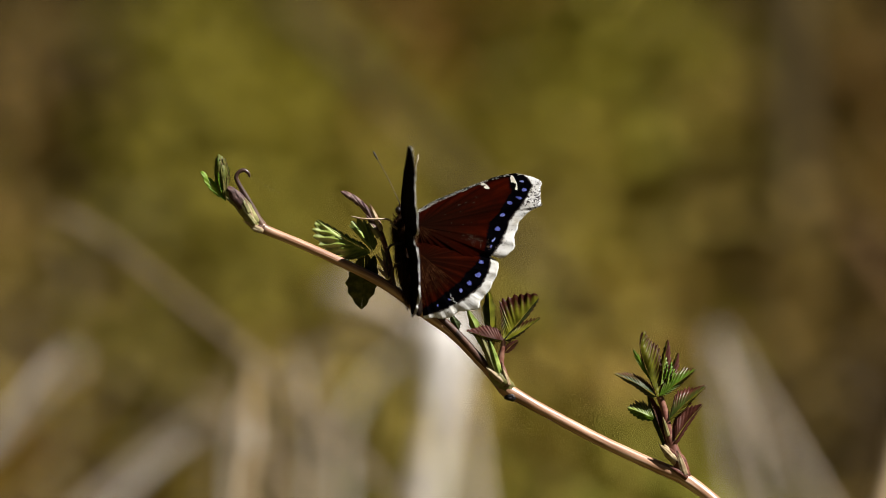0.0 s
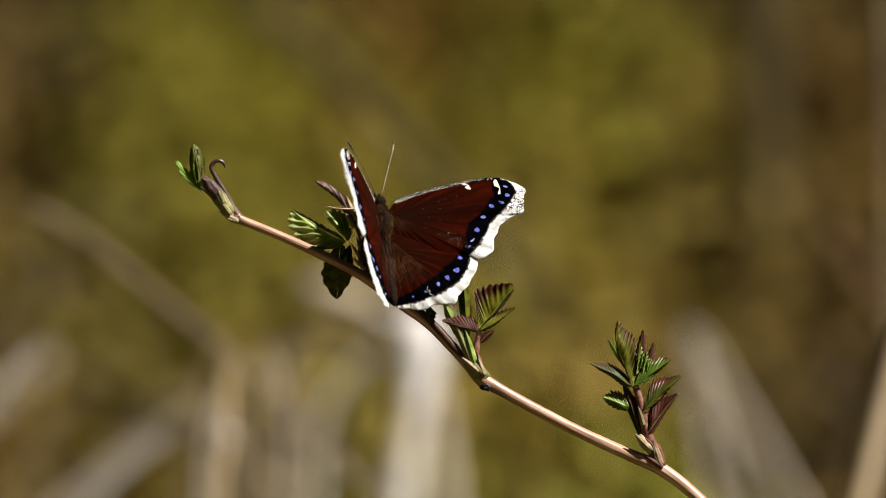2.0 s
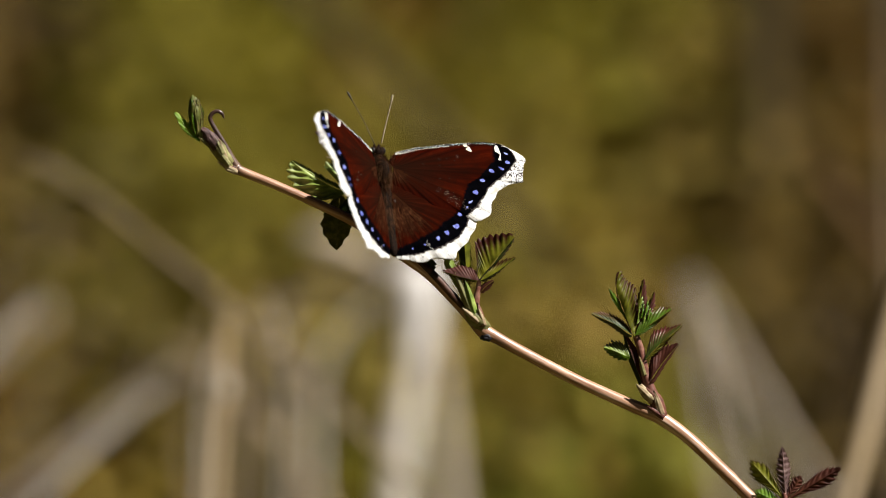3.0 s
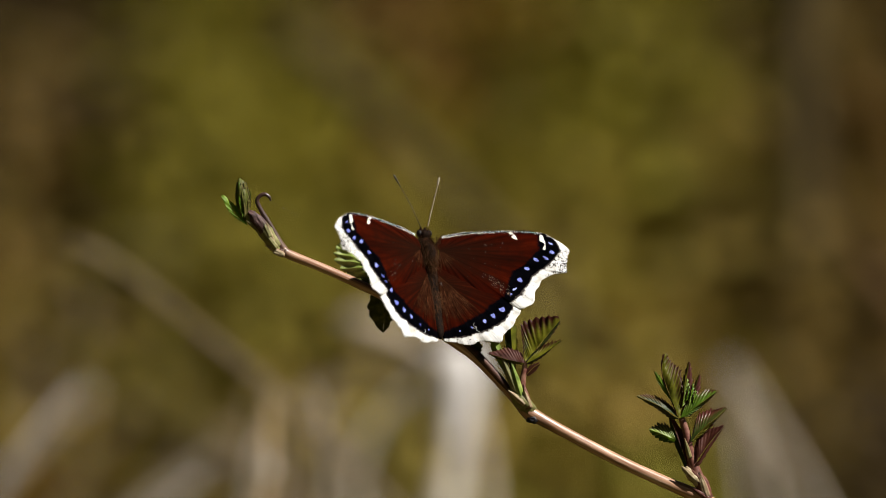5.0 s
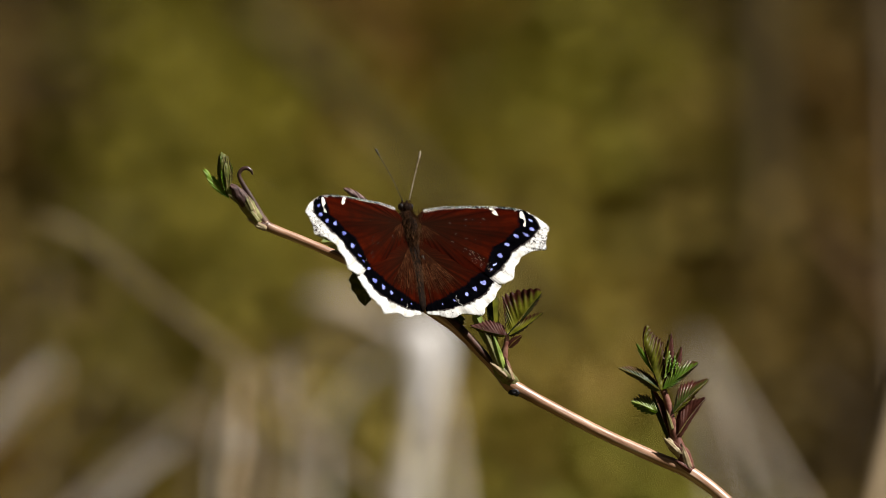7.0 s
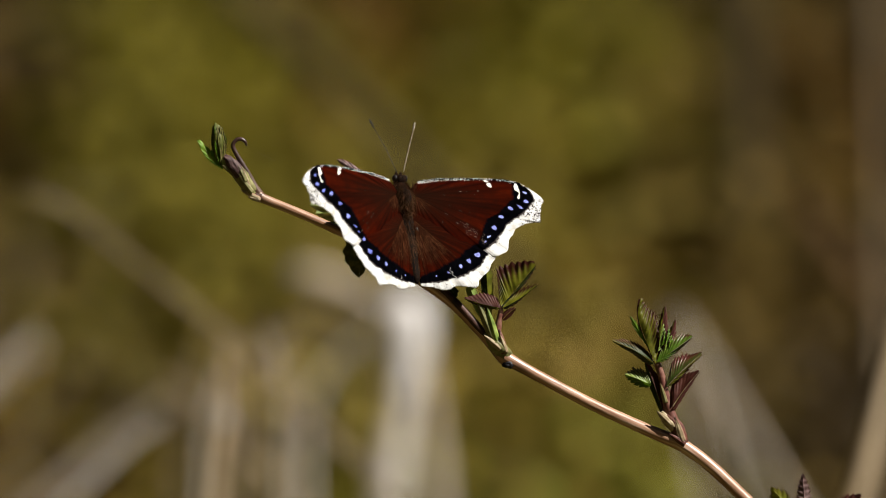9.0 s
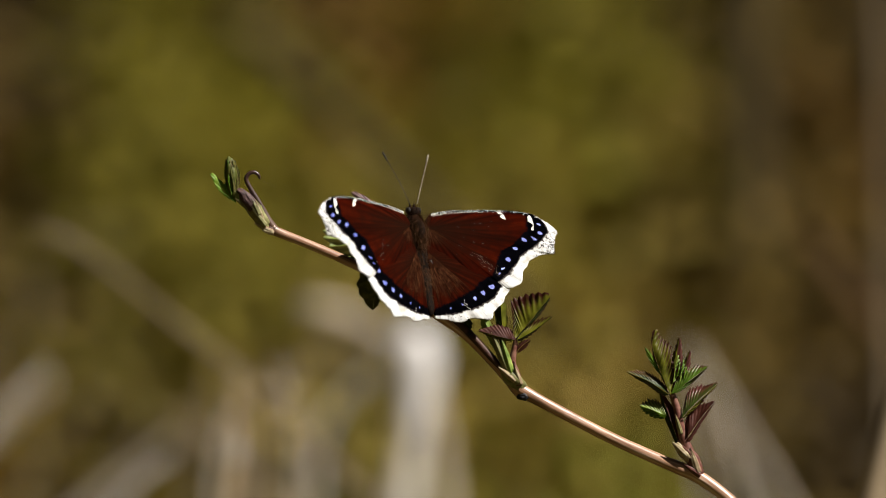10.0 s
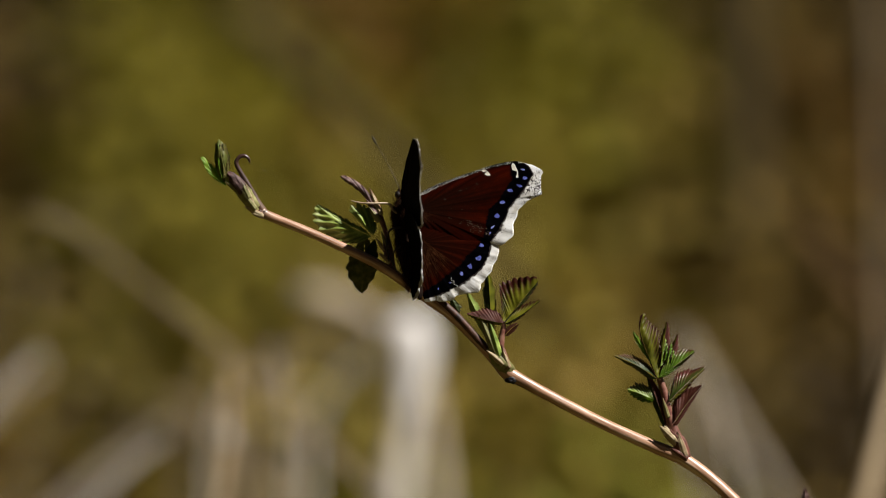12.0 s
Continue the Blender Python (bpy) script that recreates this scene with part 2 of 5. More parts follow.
STEM_GREY = material("grey_brown_bark", [(0.038, 0.026, 0.008), (0.052, 0.036, 0.011), (0.07, 0.049, 0.016)], 120, 0.8, 0.5, 400, 0.2, stretch=(1, 1, 0.2))
RUSTY_STEM = material("rusty_stem", [(0.14, 0.075, 0.025), (0.20, 0.11, 0.04), (0.27, 0.16, 0.06)], 60, 0.7, 0.3, 400, 0.2, stretch=(1, 1, 0.1))
GROUND = material("leaf_litter_and_moss", [(0.021, 0.0158, 0.003), (0.045, 0.033, 0.0075), (0.0615, 0.048, 0.0105), (0.075, 0.054, 0.0188)], 2.2, 0.9, 0.6, 30, 0.1)
GRASS = material("old_grass_blades", [(0.058, 0.048, 0.0096), (0.106, 0.086, 0.0192), (0.182, 0.144, 0.0576)], 3, 0.6, 0, None, 0.2, per_piece=0.4)
WOOD = material("shrub_bark", [(0.05, 0.035, 0.02), (0.10, 0.07, 0.04)], 60, 0.8, 0.4, 200, 0.2)


# ---------------------------------------------------------------- mesh helpers
def mesh_of(name, verts, faces, mats, face_mats=None, attrs=None, smooth=True):
    me = bpy.data.meshes.new(name)
    me.from_pydata([tuple(v) for v in verts], [], faces)
    for m in mats:
        me.materials.append(m)
    if face_mats is not None:
        me.polygons.foreach_set("material_index", face_mats)
    if smooth:
        me.polygons.foreach_set("use_smooth", [True] * len(me.polygons))
    for key, vals in (attrs or {}).items():
        me.attributes.new(key, "FLOAT", "POINT").data.foreach_set("value", vals)
    me.update()
    return me


def part(name, me, parent, label=""):
    """One mesh object under a thing or under a part of it."""
    ob = new(name, me)
    ob.parent = parent
    if label:
        ob["label"] = label
    return ob


def smooth_path(pts, n):
    """n points along a Catmull-Rom curve through pts (tuples of any length)."""
    P = np.array(pts, float)
    P = np.vstack([2 * P[0] - P[1], P, 2 * P[-1] - P[-2]])
    out = []
    for u in np.linspace(0, len(pts) - 1, n):
        i = min(int(u), len(pts) - 2)
        f = u - i
        a, b, c, d = P[i:i + 4]
        out.append(0.5 * (2 * b + (c - a) * f + (2 * a - 5 * b + 4 * c - d) * f * f + (3 * b - a - 3 * c + d) * f ** 3))
    return np.array(out)


def tube(name, pts, mat, n=40, sides=10, wobble=0.0, age=None, seed=0, flat=1.0):
    """A round stem through pts of (x, y, z, radius)."""
    path = smooth_path(pts, n)
    rng = random.Random(seed)
    verts, faces, ages, fibres = [], [], [], []
    run_len = 0.0
    side = Vector((0, 1, 0))
    for i, q in enumerate(path):
        c, r = Vector(q[:3]), max(q[3], 1e-5)
        t = Vector(path[min(i + 1, n - 1)][:3]) - Vector(path[max(i - 1, 0)][:3])
        t.normalize()
        u = (side - t * side.dot(t))
        if u.length < 1e-4:
            u = t.orthogonal()
        u.normalize()
        w = t.cross(u)
        side = u
        run_len += (Vector(path[i][:3]) - Vector(path[max(i - 1, 0)][:3])).length
        for k in range(sides):
            a = 2 * math.pi * k / sides
            rr = r * (1 + wobble * (noise.noise(c * 350 + Vector((a * 1.3, seed, 0)))))
            verts.append(c + u * math.cos(a) * rr * flat + w * math.sin(a) * rr)
            ages.append(age(i / (n - 1)) if age else 0.0)
            fibres += [math.cos(a) * 0.0014, math.sin(a) * 0.0014, run_len * 0.07]
    for i in range(n - 1):
        for k in range(sides):
            faces.append((i * sides + k, i * sides + (k + 1) % sides, (i + 1) * sides + (k + 1) % sides, (i + 1) * sides + k))
    faces.append(tuple(range(sides - 1, -1, -1)))
    faces.append(tuple(range((n - 1) * sides, n * sides)))
    me = mesh_of(name, verts, faces, [mat], attrs={"age": ages})
    me.attributes.new("fibre", "FLOAT_VECTOR", "POINT").data.foreach_set("vector", fibres)
    return me


def blob(name, centre, radii, mat, axes=None, rough=0.0, seg=14, rings=9, seed=0):
    """A closed rounded lump; axes are three vectors."""
    c = Vector(centre)
    ax = axes or (Vector((1, 0, 0)), Vector((0, 1, 0)), Vector((0, 0, 1)))
    verts, faces = [], []
    for i in range(rings + 1):
        th = math.pi * i / rings
        for k in range(seg):
            ph = 2 * math.pi * k / seg
            d = (math.sin(th) * math.cos(ph), math.cos(th), math.sin(th) * math.sin(ph))
            f = 1 + rough * noise.noise(Vector(d) * 2.3 + Vector((seed, seed * 0.7, 0)))
            verts.append(c + sum((ax[j] * d[j] * radii[j] * f for j in range(3)), Vector()))
    for i in range(rings):
        for k in range(seg):
            faces.append((i * seg + k, i * seg + (k + 1) % seg, (i + 1) * seg + (k + 1) % seg, (i + 1) * seg + k))
    return mesh_of(name, verts, faces, [mat])


def leaf_mesh(name, base, tip, left, right, mats, veins=7, pleat=0.16, tooth=0.26, bend=0.0, lean=(-0.4, -0.4), arch=0.0, edge_red=0.8, sweep=0.5, waist=0.45, full=0.55, seed=0):
    """A young pleated leaf as seen from its face: midrib from base to tip, half widths left and right of it, a material for each half.
    lean: how far each half tips towards the lens per unit of width; the side veins run forward and end in teeth."""
    rng = random.Random(seed)
    b, t = Vector(base), Vector(tip)
    Y = t - b
    length = Y.length
    Y.normalize()
    N = Vector((0, -1, 0))
    N = (N - Y * N.dot(Y)).normalized()
    S = Y.cross(N)
    verts, faces, face_mats, edge = [], [], [], []
    ns, nt = veins * 6 + 1, 8
    for half, (width, slope, sgn) in enumerate(((left, lean[0], -1), (right, lean[1], 1))):
        jag = [rng.uniform(0.84, 1.06) for _ in range(veins + 2)]
        D = (S * sgn + N * slope)
        E = (N - S * sgn * slope).normalized()
        start = len(verts)
        for i in range(ns):
            s = i / (ns - 1)
            ph = s * veins
            wave = 1 - abs((ph % 1.0) - 0.5) * 2
            rise = waist + (1 - waist) * math.sin(min(1.0, s / full) * math.pi / 2)
            fall = 1.0 if s < full else max(0.0, 1 - ((s - full) / (1 - full)) ** 1.25) ** 0.9
            w = width * rise * fall * (jag[int(ph)] * (1 - (ph % 1)) + jag[int(ph) + 1] * (ph % 1))
            for k in range(nt):
                q = k / (nt - 1)
                reach = q * (w * (1 - tooth * (1 - wave) * q ** 3) + 0.00004)
                u = s + q * sweep * (1 - s) * (0.5 + 0.5 * wave * q)
                mid = b + Y * (u * length) + S * (bend * length * 4 * u * (1 - u)) + N * (arch * length * u * u)
                z = pleat * width * (wave - 0.5) * min(1, q * 2.2) * (1 - 0.4 * s)
                z += 0.10 * width * noise.noise(Vector((s * 2.5 + seed, q * 2, half * 3.1)))
                z -= slope * 0.12 * width * q * q
                verts.append(mid + D * reach + E * z)
                # The last term puts groove shade into the tint between the veins.
                e = max(0.0, (q - 0.52) / 0.48) ** 1.4 + 0.6 * max(0.0, (s - 0.75) / 0.25) + 0.26 * (1 - wave) * q
                edge.append(min(1.0, edge_red * e))
        for i in range(ns - 1):
            for k in range(nt - 1):
                a = [start + i * nt + k, start + i * nt + k + 1, start + (i + 1) * nt + k + 1, start + (i + 1) * nt + k]
                if sgn < 0:
                    a.reverse()
                faces.append(tuple(a))
                face_mats.append(half)
    return mesh_of(name, verts, faces, list(mats), face_mats, {"edge": edge})


def fan_mesh(name, base, edge_pts, mat, ribs=7, fold=0.10, tooth=0.07, edge_red=0.9, seed=0):
    """A young leaf still folded like a fan: pleats spread from its base to a toothed edge through three points."""
    rng = random.Random(seed)
    b = Vector(base)
    p0, p1, p2 = (Vector(p) for p in edge_pts)
    ctrl = p1 * 2 - (p0 + p2) * 0.5
    span = ((p1 - p0).length + (p2 - p1).length) / ribs
    across = (p1 - b).cross(p2 - p0)
    if across.y > 0:
        across = -across
    across.normalize()
    nu, nr = ribs * 6 + 1, 10
    jag = [rng.uniform(0.95, 1.03) for _ in range(ribs + 2)]
    deep = [rng.uniform(0.7, 1.3) for _ in range(ribs + 2)]
    verts, faces, edge = [], [], []
    for i in range(nu):
        u = i / (nu - 1)
        ph = u * ribs
        wave = 1 - abs((ph % 1.0) - 0.5) * 2
        rim = p0 * (1 - u) ** 2 + ctrl * 2 * u * (1 - u) + p2 * u * u
        reach = jag[min(int(ph), ribs)] * (1 - tooth * (1 - wave) ** 1.5) if 0 < i < nu - 1 else 1.0
        for k in range(nr):
            r = 0.04 + 0.96 * k / (nr - 1)
            rr = r * (1 + (reach - 1) * r ** 6)
            p = b + (rim - b) * rr
            p += across * (fold * span * 2.2 * (wave - 0.5) * deep[min(int(ph), ribs)] * min(1.0, r * 1.6))
            p += across * (span * 0.5 * noise.noise(Vector((u * 3 + seed, r * 2.5, 0.3))))
            p -= across * ((rim - b).length * 0.10 * r * r)
            verts.append(p)
            # Besides the rim, the valleys between pleats are tinted as painted shade.
            edge.append(min(1.0, edge_red * (max(0.0, (r - 0.48) / 0.52) ** 1.5 + 0.22 * (1 - wave) ** 2 * r)))
    for i in range(nu - 1):
        for k in range(nr - 1):
            faces.append((i * nr + k, i * nr + k + 1, (i + 1) * nr + k + 1, (i + 1) * nr + k))
    return mesh_of(name, verts, faces, [mat], attrs={"edge": edge})


def blade_mesh(name, rib, edge_pts, mats, ribs=8, fold=0.3, tooth=0.10, edge_red=0.9, cup=0.12, seed=0):
    """One half of a young pleated leaf: parallel side veins run from its midrib to a toothed outer edge, both given as curves through points."""
    rng = random.Random(seed)
    ribs = int(ribs * 1.35)
    nu, nq = ribs * 6 + 1, 12
    long_rib, ea = smooth_path(rib, 4 * nu), smooth_path(edge_pts, nu)
    # the veins leave the lower part of the midrib and sweep forward to the edge
    ra = [long_rib[int((4 * nu - 1) * (u / (nu - 1)) ** 1.25 * (0.62 + 0.38 * (u / (nu - 1)) ** 3))] for u in range(nu)]
    across = Vector(ra[-1] - ra[0]).cross(Vector(ea[nu // 2] - ra[nu // 2]))
    if across.y > 0:
        across = -across
    across.normalize()
    span = (Vector(ea[-1]) - Vector(ea[0])).length / ribs
    jag = [rng.uniform(0.93, 1.05) for _ in range(ribs + 2)]
    deep = [rng.uniform(0.5, 1.3) for _ in range(ribs + 2)]
    verts, faces, edge = [], [], []
    for i in range(nu):
        ph = i / (nu - 1) * ribs
        k0 = min(int(ph), ribs)
        wave = 1 - abs((ph % 1.0) - 0.5) * 2
        a, e = Vector(ra[i]), Vector(ea[i])
        reach = jag[k0] * (1 - tooth * (1 - wave) ** 1.3)
        wide = (e - a).length
        for k in range(nq):
            q = k / (nq - 1)
            qq = q * (1 + (reach - 1) * q ** 5)
            p = a + (e - a) * qq
            p += across * (fold * 0.62 * span * (wave ** 1.4 - 0.4) * deep[k0] * min(1.0, q * 1.6))
            p += across * (0.14 * wide * noise.noise(Vector((i * 0.04 + seed, q * 2.2, 0.7))) - cup * wide * q * q)
            verts.append(p)
            # Tint for the outer edge, painted shade in the folds, and random mottling.
            edge.append(min(1.0, edge_red * (max(0.0, (q - 0.34) / 0.60) ** 1.4 + 0.75 * (1 - wave) ** 1.6 * min(1.0, q * 2.0) + 0.35 * max(0.0, noise.noise(Vector((i * 0.09 + seed, q * 3, 4.0)))))))
    for i in range(nu - 1):
        for k in range(nq - 1):
            faces.append((i * nq + k, i * nq + k + 1, (i + 1) * nq + k + 1, (i + 1) * nq + k))
    return mesh_of(name, verts, faces, [mats], attrs={"edge": edge})


def scale_mesh(name, base, tip, width, mat, bulge=0.5, bend=0.0, edge_red=0.5, seed=0):
    """A bud scale or stipule: a pointed shell, cupped round the stalk, its back towards the lens."""
    b, t = Vector(base), Vector(tip)
    Y = t - b
    length = Y.length
    Y.normalize()
    N = Vector((0, -1, 0))
    N = (N - Y * N.dot(Y)).normalized()
    S = Y.cross(N)
    verts, faces, edge = [], [], []
    ns, nt = 13, 9
    for layer in (0, 1):
        for i in range(ns):
            s = i / (ns - 1)
            w = width * (0.9 + 0.35 * s) * max(0.02, 1 - s ** 1.8) ** 0.9
            for k in range(nt):
                q = 2 * k / (nt - 1) - 1
                ridge = 0.08 * width * math.cos(q * 9)
                p = b + Y * (s * length) + S * (q * w + bend * length * 4 * s * (1 - s)) + N * (bulge * w * (1 - q * q) - (0.0001 if layer else 0) + ridge)
                p += N * (0.06 * width * noise.noise(Vector((s * 4 + seed, q * 2, 1.5))))
                verts.append(p)
                edge.append(min(1.0, edge_red * (abs(q) ** 3 + max(0.0, s - 0.7) * 2)))
    n1 = ns * nt
    for i in range(ns - 1):
        for k in range(nt - 1):
            a = [i * nt + k, i * nt + k + 1, (i + 1) * nt + k + 1, (i + 1) * nt + k]
            faces += [tuple(a), tuple(n1 + j for j in reversed(a))]
    loop = [k for k in range(nt)] + [i * nt + nt - 1 for i in range(1, ns)] + [(ns - 1) * nt + k for k in range(nt - 2, -1, -1)] + [i * nt for i in range(ns - 2, -1, -1)]
    for p, q in zip(loop, loop[1:]):
        faces.append((q, p, n1 + p, n1 + q))
    return mesh_of(name, verts, faces, [mat], attrs={"edge": edge})


MM = 0.001


# ---------------------------------------------------------------- ground and distance
TILT = radians(5)


def view_point(x, y, z):
    """A point given in the slightly tilted upright plane of the cane: x across, y beyond the cane, z up from the butterfly's height."""
    return Vector((x, y * math.cos(TILT) + z * math.sin(TILT), 1.0 + z * math.cos(TILT) - y * math.sin(TILT)))


def ground_sheet():
    n = 90
    xs = np.concatenate([-np.geomspace(400, 6, 18), np.linspace(-5, 5, n - 36), np.geomspace(6, 400, 18)])
    ys = np.concatenate([-np.geomspace(400, 6, 10), np.linspace(-5, 24, 66), np.geomspace(26, 1500, 14)])
    verts = [(x, y, 0.05 * noise.noise(Vector((x * 0.7, y * 0.5, 0))) * min(1, 40 / (abs(x) + abs(y) + 1)) - 0.02) for y in ys for x in xs]
    w = len(xs)
    faces = [(j * w + i, j * w + i + 1, (j + 1) * w + i + 1, (j + 1) * w + i) for j in range(len(ys) - 1) for i in range(w - 1)]
    ob = new("ground", mesh_of("ground", verts, faces, [GROUND]))
    return tagged(ob, "brown leaf litter and moss of a sunny clearing", "ground", kind="structure")


ground_sheet()


# ---------------------------------------------------------------- the thicket: slender shrubs whose leafy tops stand a step behind the cane
def bush(name, x, z, rx, rz, mat, label, seed, deeper=0.0, count=1500):
    """A slender bush: stems from the ground to one leafy top of many small leaves, its outline uneven."""
    rng = random.Random(seed)
    back = 1.02 + deeper + 1.6 * z + rng.uniform(-0.03, 0.03)
    top = view_point(x, back, z)
    thing = new(name)
    thing.location = (top.x + rng.uniform(-0.05, 0.05), top.y + rng.uniform(0.0, 0.08), 0)
    o = Vector(thing.location)
    tagged(thing, label, "bush", "bushes of the thicket")
    ends = []
    for k in range(3):
        e = top - o + Vector((rng.gauss(0, 0.5) * rx, rng.gauss(0, 0.03), rng.gauss(0, 0.5) * rz))
        ends.append(e)
        mid = e * 0.6 + Vector((rng.uniform(-0.02, 0.02), rng.uniform(-0.01, 0.03), 0))
        part("stem", tube("stem", [(0.006 * k - 0.009, 0, -0.03, 0.003), (*mid, 0.0022), (*e, 0.0011)], WOOD, 10, 6, 0.1, seed=seed + k), thing)
    verts, faces = [], []
    clumps = [(rng.gauss(0, 0.62), rng.gauss(0, 0.012), rng.gauss(0, 0.62)) for _ in range(14)]
    for i in range(count):
        cx, cy, cz = rng.choice(clumps) if i % 5 else (rng.gauss(0, 0.8), rng.gauss(0, 0.05), rng.gauss(0, 0.8))
        c = top - o + Vector((cx * rx + rng.gauss(0, 0.50) * rx, cy + 1.6 * cz * rz + rng.gauss(0, 0.02), cz * rz + rng.gauss(0, 0.50) * rz))
        u = Vector((rng.gauss(0, 1), rng.gauss(0, 1), rng.gauss(0, 1))).normalized()
        v = Matrix.Rotation(rng.uniform(0, 6.28), 3, u) @ u.orthogonal().normalized()
        s = rng.uniform(0.004, 0.009) * (1 + deeper)
        w = u.cross(v) * s * 0.15
        j = len(verts)
        verts += [c - u * s, c + v * s * 0.55 + w, c + u * s, c - v * s * 0.55 + w]
        faces += [(j, j + 1, j + 2), (j, j + 2, j + 3)]
    for i in range(count // 4):
        c = rng.choice(ends) * rng.uniform(0.12, 0.9) + Vector((rng.gauss(0, 0.025), rng.gauss(0, 0.02), 0))
        u = Vector((rng.gauss(0, 1), rng.gauss(0, 1), rng.gauss(0, 1))).normalized()
        v = u.orthogonal().normalized() * 0.005
        j = len(verts)
        verts += [c - u * 0.009, c + v, c + u * 0.009, c - v]
        faces += [(j, j + 1, j + 2), (j, j + 2, j + 3)]
    leaves = part("leaves", mesh_of("leaves", verts, faces, [mat], smooth=False), thing)
    leaves["kind"] = "stuff"
    return thing


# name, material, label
# Shade is put into dark and deep leaves, sunlight into bright, gold and lime.
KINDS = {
    "dark": ("evergreen_bush", shrub_material("gap_dark_leaves", (0.044, 0.025, 0.0035)), "bush with small dense leaves, coloured dark as a shaded gap"),
    "deep": ("evergreen_bush", shrub_material("shade_toned_olive_leaves", (0.085, 0.063, 0.0035), 0.15), "dense deep olive bush, shade put into its leaf colour"),
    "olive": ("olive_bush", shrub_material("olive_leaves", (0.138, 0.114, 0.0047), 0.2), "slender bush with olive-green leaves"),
    "bright": ("olive_bush", shrub_material("sun_toned_yellow_green_leaves", (0.212, 0.179, 0.0150), 0.2), "slender bush with yellow-green leaves, sunlight put into their colour"),
    "gold": ("olive_bush", shrub_material("sun_toned_golden_green_leaves", (0.262, 0.216, 0.0250), 0.25), "slender bush with golden-green leaves, full sun put into their colour"),
    "lime": ("olive_bush", shrub_material("sun_toned_lime_leaves", (0.340, 0.292, 0.045), 0.3), "slender bush with pale lime-green leaves, full sun put into their colour"),
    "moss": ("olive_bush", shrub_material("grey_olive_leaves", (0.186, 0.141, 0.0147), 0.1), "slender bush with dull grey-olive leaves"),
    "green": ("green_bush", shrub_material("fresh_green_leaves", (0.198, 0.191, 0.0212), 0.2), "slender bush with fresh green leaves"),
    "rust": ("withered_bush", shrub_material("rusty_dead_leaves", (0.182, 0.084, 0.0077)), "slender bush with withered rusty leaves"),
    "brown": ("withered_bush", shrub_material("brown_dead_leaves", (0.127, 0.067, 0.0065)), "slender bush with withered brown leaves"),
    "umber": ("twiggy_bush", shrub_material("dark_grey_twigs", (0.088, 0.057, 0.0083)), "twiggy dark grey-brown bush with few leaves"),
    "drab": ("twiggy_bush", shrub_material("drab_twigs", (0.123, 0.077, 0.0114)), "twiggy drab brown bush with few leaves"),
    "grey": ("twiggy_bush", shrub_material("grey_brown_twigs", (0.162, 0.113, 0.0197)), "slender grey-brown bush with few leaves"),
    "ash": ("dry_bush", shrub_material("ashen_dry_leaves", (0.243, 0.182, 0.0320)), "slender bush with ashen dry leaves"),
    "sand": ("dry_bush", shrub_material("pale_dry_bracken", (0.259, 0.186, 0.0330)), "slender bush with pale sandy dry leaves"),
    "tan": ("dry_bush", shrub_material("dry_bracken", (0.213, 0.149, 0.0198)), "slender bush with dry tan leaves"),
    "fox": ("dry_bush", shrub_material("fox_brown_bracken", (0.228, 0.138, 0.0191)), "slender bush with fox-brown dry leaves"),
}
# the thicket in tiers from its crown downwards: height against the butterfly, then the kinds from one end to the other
# Lit and shaded kinds are set where the thicket is bright or dark.
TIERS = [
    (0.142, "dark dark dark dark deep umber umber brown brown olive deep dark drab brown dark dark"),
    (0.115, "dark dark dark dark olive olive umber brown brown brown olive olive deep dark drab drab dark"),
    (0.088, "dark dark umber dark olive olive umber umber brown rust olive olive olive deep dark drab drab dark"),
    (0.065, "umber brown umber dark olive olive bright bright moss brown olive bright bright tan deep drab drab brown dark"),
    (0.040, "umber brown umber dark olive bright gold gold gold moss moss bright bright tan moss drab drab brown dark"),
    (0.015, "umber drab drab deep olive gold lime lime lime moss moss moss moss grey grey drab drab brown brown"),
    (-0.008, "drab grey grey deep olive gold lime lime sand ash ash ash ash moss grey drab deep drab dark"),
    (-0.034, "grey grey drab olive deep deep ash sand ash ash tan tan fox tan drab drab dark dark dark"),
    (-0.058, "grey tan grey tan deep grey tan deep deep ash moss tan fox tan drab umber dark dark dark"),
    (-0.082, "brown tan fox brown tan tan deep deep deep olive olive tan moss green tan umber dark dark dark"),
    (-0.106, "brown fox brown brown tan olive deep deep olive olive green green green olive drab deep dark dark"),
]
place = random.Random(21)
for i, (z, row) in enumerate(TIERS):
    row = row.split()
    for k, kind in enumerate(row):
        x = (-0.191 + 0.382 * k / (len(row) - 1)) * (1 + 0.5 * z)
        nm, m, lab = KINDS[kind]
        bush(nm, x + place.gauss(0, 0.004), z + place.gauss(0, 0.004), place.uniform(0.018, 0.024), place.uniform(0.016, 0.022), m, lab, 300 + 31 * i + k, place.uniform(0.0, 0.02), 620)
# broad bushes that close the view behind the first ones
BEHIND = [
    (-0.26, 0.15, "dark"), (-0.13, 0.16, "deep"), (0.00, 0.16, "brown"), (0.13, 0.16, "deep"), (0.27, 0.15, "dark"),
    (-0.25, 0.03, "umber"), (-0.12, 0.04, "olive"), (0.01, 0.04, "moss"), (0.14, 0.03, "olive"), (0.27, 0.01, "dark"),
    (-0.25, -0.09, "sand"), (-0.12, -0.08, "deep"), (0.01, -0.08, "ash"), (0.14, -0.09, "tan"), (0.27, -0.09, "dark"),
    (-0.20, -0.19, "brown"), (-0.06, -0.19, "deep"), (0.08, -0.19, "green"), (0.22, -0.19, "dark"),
]
